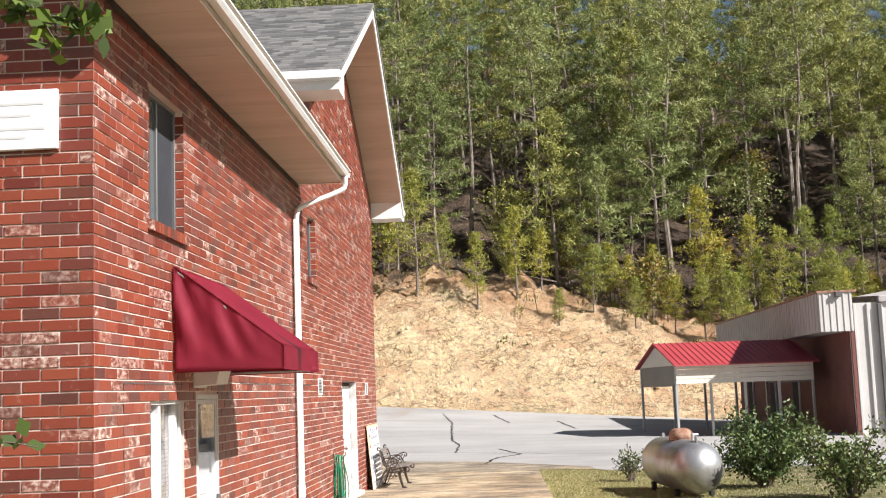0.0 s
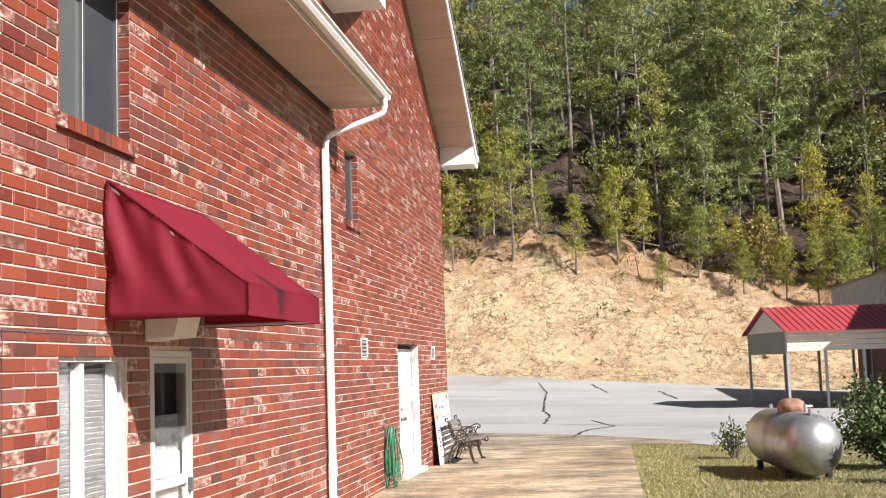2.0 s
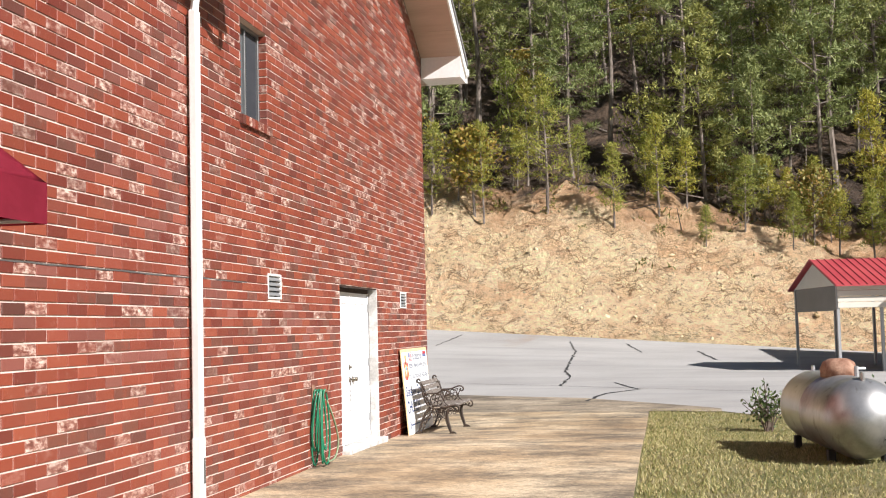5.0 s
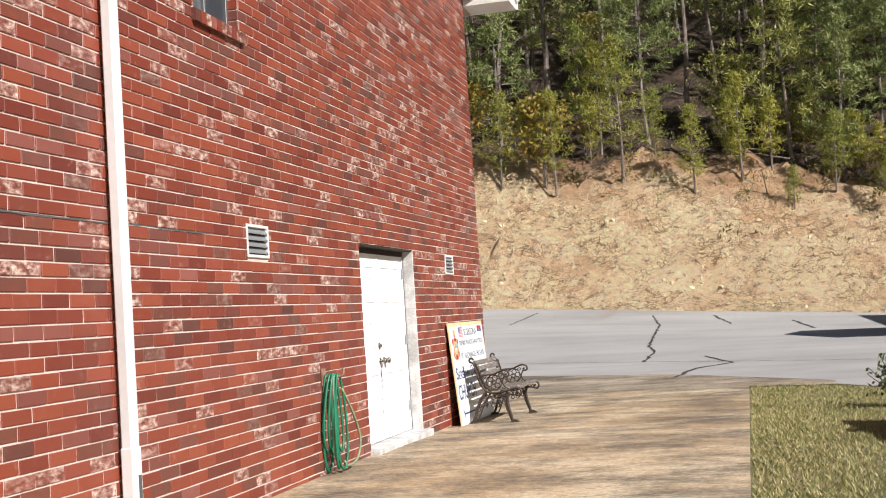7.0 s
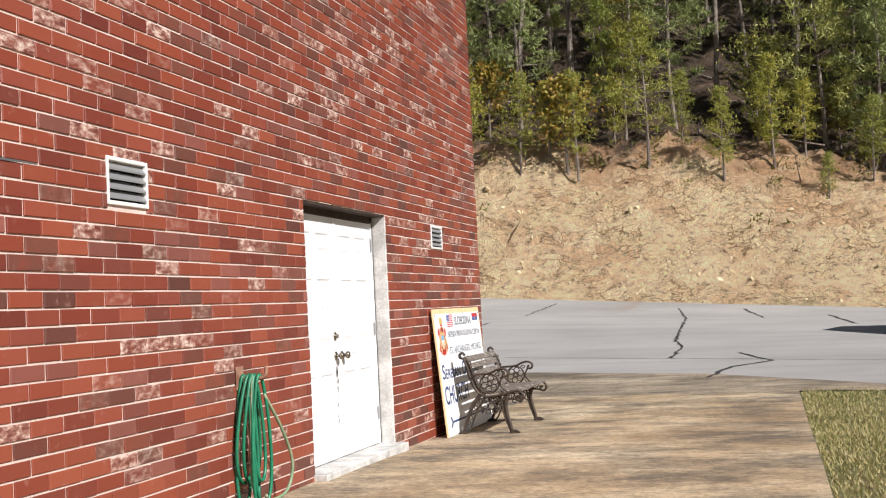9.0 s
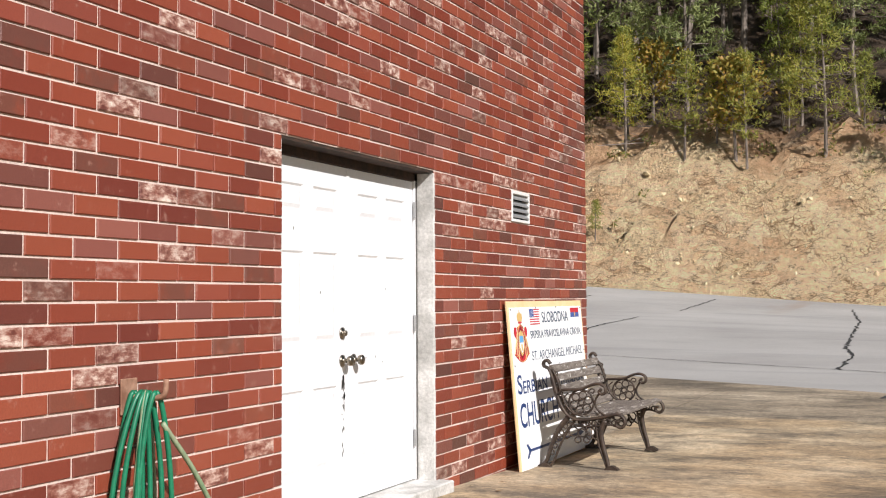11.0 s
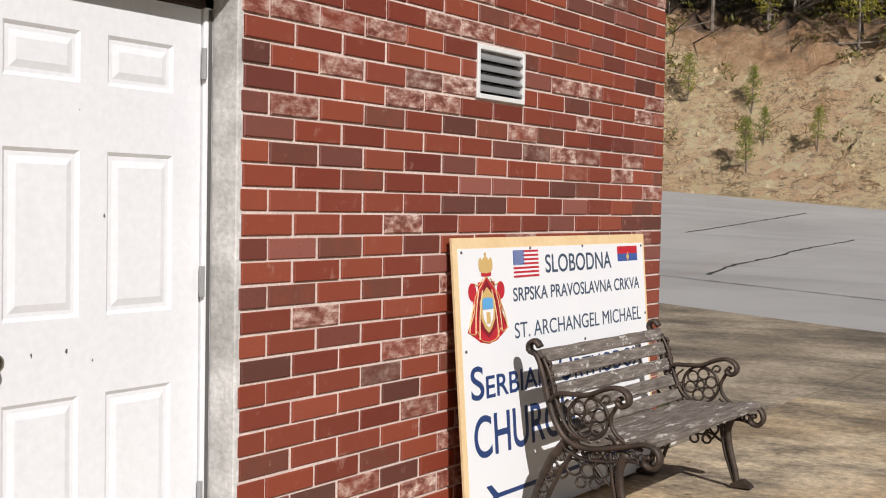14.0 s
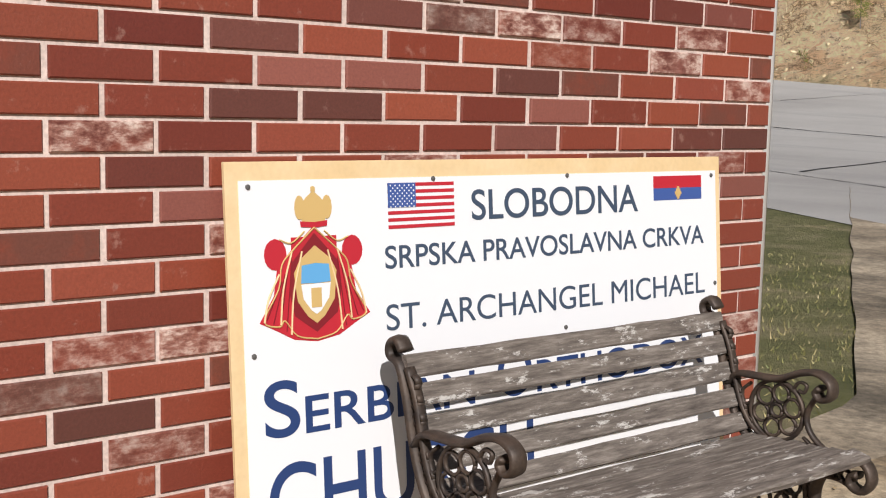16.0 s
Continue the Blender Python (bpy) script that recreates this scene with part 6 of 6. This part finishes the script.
# vine shoots hanging near the wing's corner
vine = thing("vine", "leafy green vine shoots beside the wing corner", "vine")
vs, vl = bmesh.new(), bmesh.new()
rng = random.Random(6)
for pts, n in (([(-0.75, -5.0, 0.0), (-0.62, -5.0, 2.0), (-0.45, -5.02, 3.4), (0.1, -5.0, 3.86), (0.55, -5.0, 3.84), (0.70, -5.0, 3.80)], 60),
               ([(-0.45, -5.02, 3.4), (-0.1, -5.0, 3.95), (0.25, -5.0, 3.98), (0.47, -5.0, 3.70)], 40), ([(-0.62, -5.0, 1.4), (-0.2, -5.0, 1.66), (0.15, -5.0, 1.70), (0.36, -5.0, 1.67)], 7)):
    line = spline(pts, 8)
    tube(vs, line, 0.008, 5, r_end=0.003)
    for k in range(n):
        p = line[rng.randrange(len(line) // 2, len(line))]
        leaf_quad(vl, p + rnd_dir(rng) * 0.04, rnd_dir(rng, -0.2), rnd_dir(rng), rng.uniform(0.08, 0.15), 0.042)
part("stem", vs, M_TWIG, vine)
part("leaves", vl, M_VINE, vine)

# white drain pipe at the far corner
pipe2 = thing("corner_pipe", "white plastic drain pipe on the far corner with a foot elbow", "pipe")
part("pipe", tube(bmesh.new(), [(-0.060, YC + 0.048, 5.75), (-0.060, YC + 0.048, 0.30)], 0.030, 10), M_WHITE, pipe2, "", True)
part("elbow", tube(bmesh.new(), spline([(-0.060, YC + 0.048, 0.32), (-0.04, YC + 0.06, 0.20), (-0.03, YC + 0.12, 0.135), (-0.01, YC + 0.24, 0.115)], 5), 0.034, 10), M_WHITE, pipe2, "", True)


# ---- carport ----
cp = thing("carport", "open metal carport with a red ribbed roof and cream gable", "carport", Matrix.Translation((8.45, 30.2, land(8.5, 31))) @ Matrix.Rotation(radians(9), 4, "Z"))
CL, CW, CH = 4.8, 4.4, 2.42
for i in range(5):
    for y in (0.06, CW - 0.06):
        part("post", box((CL * i / 4 - 0.04, y - 0.04, -0.1), (CL * i / 4 + 0.04, y + 0.04, CH), 0.004), M_STEEL, cp)
for y0, y1, zz in ((-0.30, CW / 2, 1), (CW + 0.30, CW / 2, -1)):
    bm = prism([(y0, CH - 0.06), (y1, CH + 0.78), (y1, CH + 0.81), (y0, CH - 0.03)], "x", -0.15, CL + 0.15)
    rf = part("roof_sheet", bm, M_ROOFRED, cp)
    for k in range(24):
        x = -0.12 + (CL + 0.24) * k / 23
        part("rib", prism([(y0, CH - 0.028), (y1, CH + 0.812), (y1, CH + 0.835), (y0, CH - 0.005)], "x", x - 0.018, x + 0.018), M_ROOFRED, rf)
for x in (-0.02, CL):
    part("gable_panel", prism([(0, CH - 0.02), (CW, CH - 0.02), (CW / 2, CH + 0.72)], "x", x, x + 0.02), M_CREAM, cp)
    # interior shadow under the roof is put into this sheet's colour
    part("end_panel", box((x, 0.1, CH - 0.72), (x + 0.02, CW - 0.1, CH - 0.025)), M_SHADEPANEL, cp, "end sheet with the carport's inner shade in its grey")
for k in range(4):
    part("side_panel", box((-0.02, -0.012, CH - 0.16 - k * 0.165), (CL + 0.02, 0.01, CH - 0.005 - k * 0.165), 0.006), M_CREAM, cp, "cream side sheet")

# ---- metal building across the lot ----
mb = thing("metal_building", "white metal and brick building with a deep grey canopy", "building")
BX, BYF, BYB = 13.80, 28.2, 47.0
bz = 0.15
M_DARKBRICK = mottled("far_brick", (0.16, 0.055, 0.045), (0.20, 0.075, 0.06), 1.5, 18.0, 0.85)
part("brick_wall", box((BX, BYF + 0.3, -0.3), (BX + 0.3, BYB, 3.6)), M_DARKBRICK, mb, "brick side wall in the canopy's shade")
part("front_wall", box((BX + 0.02, BYF + 0.02, -0.3), (34, BYF + 0.28, 4.25)), M_PANEL, mb)
for k in range(26):
    x = BX + 0.10 + k * 0.42
    part("panel_rib", box((x, BYF - 0.05, -0.2), (x + 0.09, BYF + 0.019, 4.22), 0.012), M_PANEL, mb)
part("corner_trim", box((BX - 0.03, BYF - 0.04, -0.2), (BX + 0.09, BYF + 0.018, 3.34), 0.01), M_DARKBRICK, mb, "dark red corner trim")
part("eave_trim", box((BX + 0.9, BYF - 0.12, 4.25), (34, BYF + 0.3, 4.45), 0.02), M_GREYPANEL, mb)
part("canopy_side", box((BX - 0.98, BYF - 0.05, 3.36), (BX - 0.90, BYB, 4.60)), M_GREYPANEL, mb, "grey ribbed canopy fascia")
for k in range(49):
    y = BYF + 0.1 + k * 0.38
    part("panel_rib", box((BX - 1.00, y, 3.38), (BX - 0.981, y + 0.05, 4.58)), M_GREYPANEL, mb)
part("canopy_front", box((BX - 0.98, BYF - 0.13, 3.36), (BX + 0.06, BYF - 0.051, 4.60)), M_PANEL, mb)
for k in range(5):
    part("panel_rib", box((BX - 0.86 + k * 0.21, BYF - 0.155, 3.38), (BX - 0.82 + k * 0.21, BYF - 0.131, 4.58)), M_PANEL, mb)
part("canopy_cap", box((BX - 1.05, BYF - 0.18, 4.602), (BX + 0.2, BYB, 4.67)), M_RUST, mb, "brown cap flashing")
part("canopy_soffit", box((BX - 0.898, BYF - 0.05, 3.36), (BX - 0.002, BYB, 3.40)), M_GREYPANEL, mb)
part("roof", prism([(BX + 0.2, 4.45), (34, 4.45), (24, 6.0)], "y", BYF - 0.05, BYB), M_GREYPANEL, mb)
# doorways are near-black sheets, their inner shade put into the colour
for y in (35.5, 39.5, 44):
    wn = part("door", box((BX - 0.04, y, 0.0), (BX - 0.002, y + 1.0, 2.1), 0.01), M_DARK, mb, "dark doorway")
    part("door_trim", box((BX - 0.06, y - 0.08, 0.0), (BX - 0.003, y - 0.002, 2.18), 0.01), M_PANEL, wn)
part("wall_downpipe", box((BX + 0.86, BYF - 0.12, -0.1), (BX + 0.98, BYF - 0.031, 4.2), 0.01), M_CHIP, mb, "dark downpipe")
part("meter_box", box((BX + 1.55, BYF - 0.20, 1.2), (BX + 1.95, BYF - 0.031, 1.75), 0.02), M_CREAM, mb)
part("flood_light", box((BX - 0.5, BYF - 0.30, 4.45), (BX - 0.3, BYF - 0.132, 4.62), 0.02), M_CHIP, mb)

# ---- the bricks that the camera passes nearest, one by one ----
shared = {}
for a, b, z0, z1, p in (q for q in east if NEAR(q)):
    ln = round(b - a, 2)
    if ln not in shared:
        vs, fs = brick_verts(-ln / 2, ln / 2, 0.0, C - 0.0105, 0.0)
        me = bpy.data.meshes.new("brick")
        me.from_pydata([(o, s, z) for s, o, z in vs], [], fs)
        bm = bmesh.new()
        bm.from_mesh(me)
        bmesh.ops.recalc_face_normals(bm, faces=bm.faces)
        bm.to_mesh(me)
        bm.free()
        me.materials.append(M_BRICK)
        shared[ln] = me
    ob = new("brick", shared[ln])
    ob.location = (p, (a + b) / 2, z0)
    ob.parent = wall_east
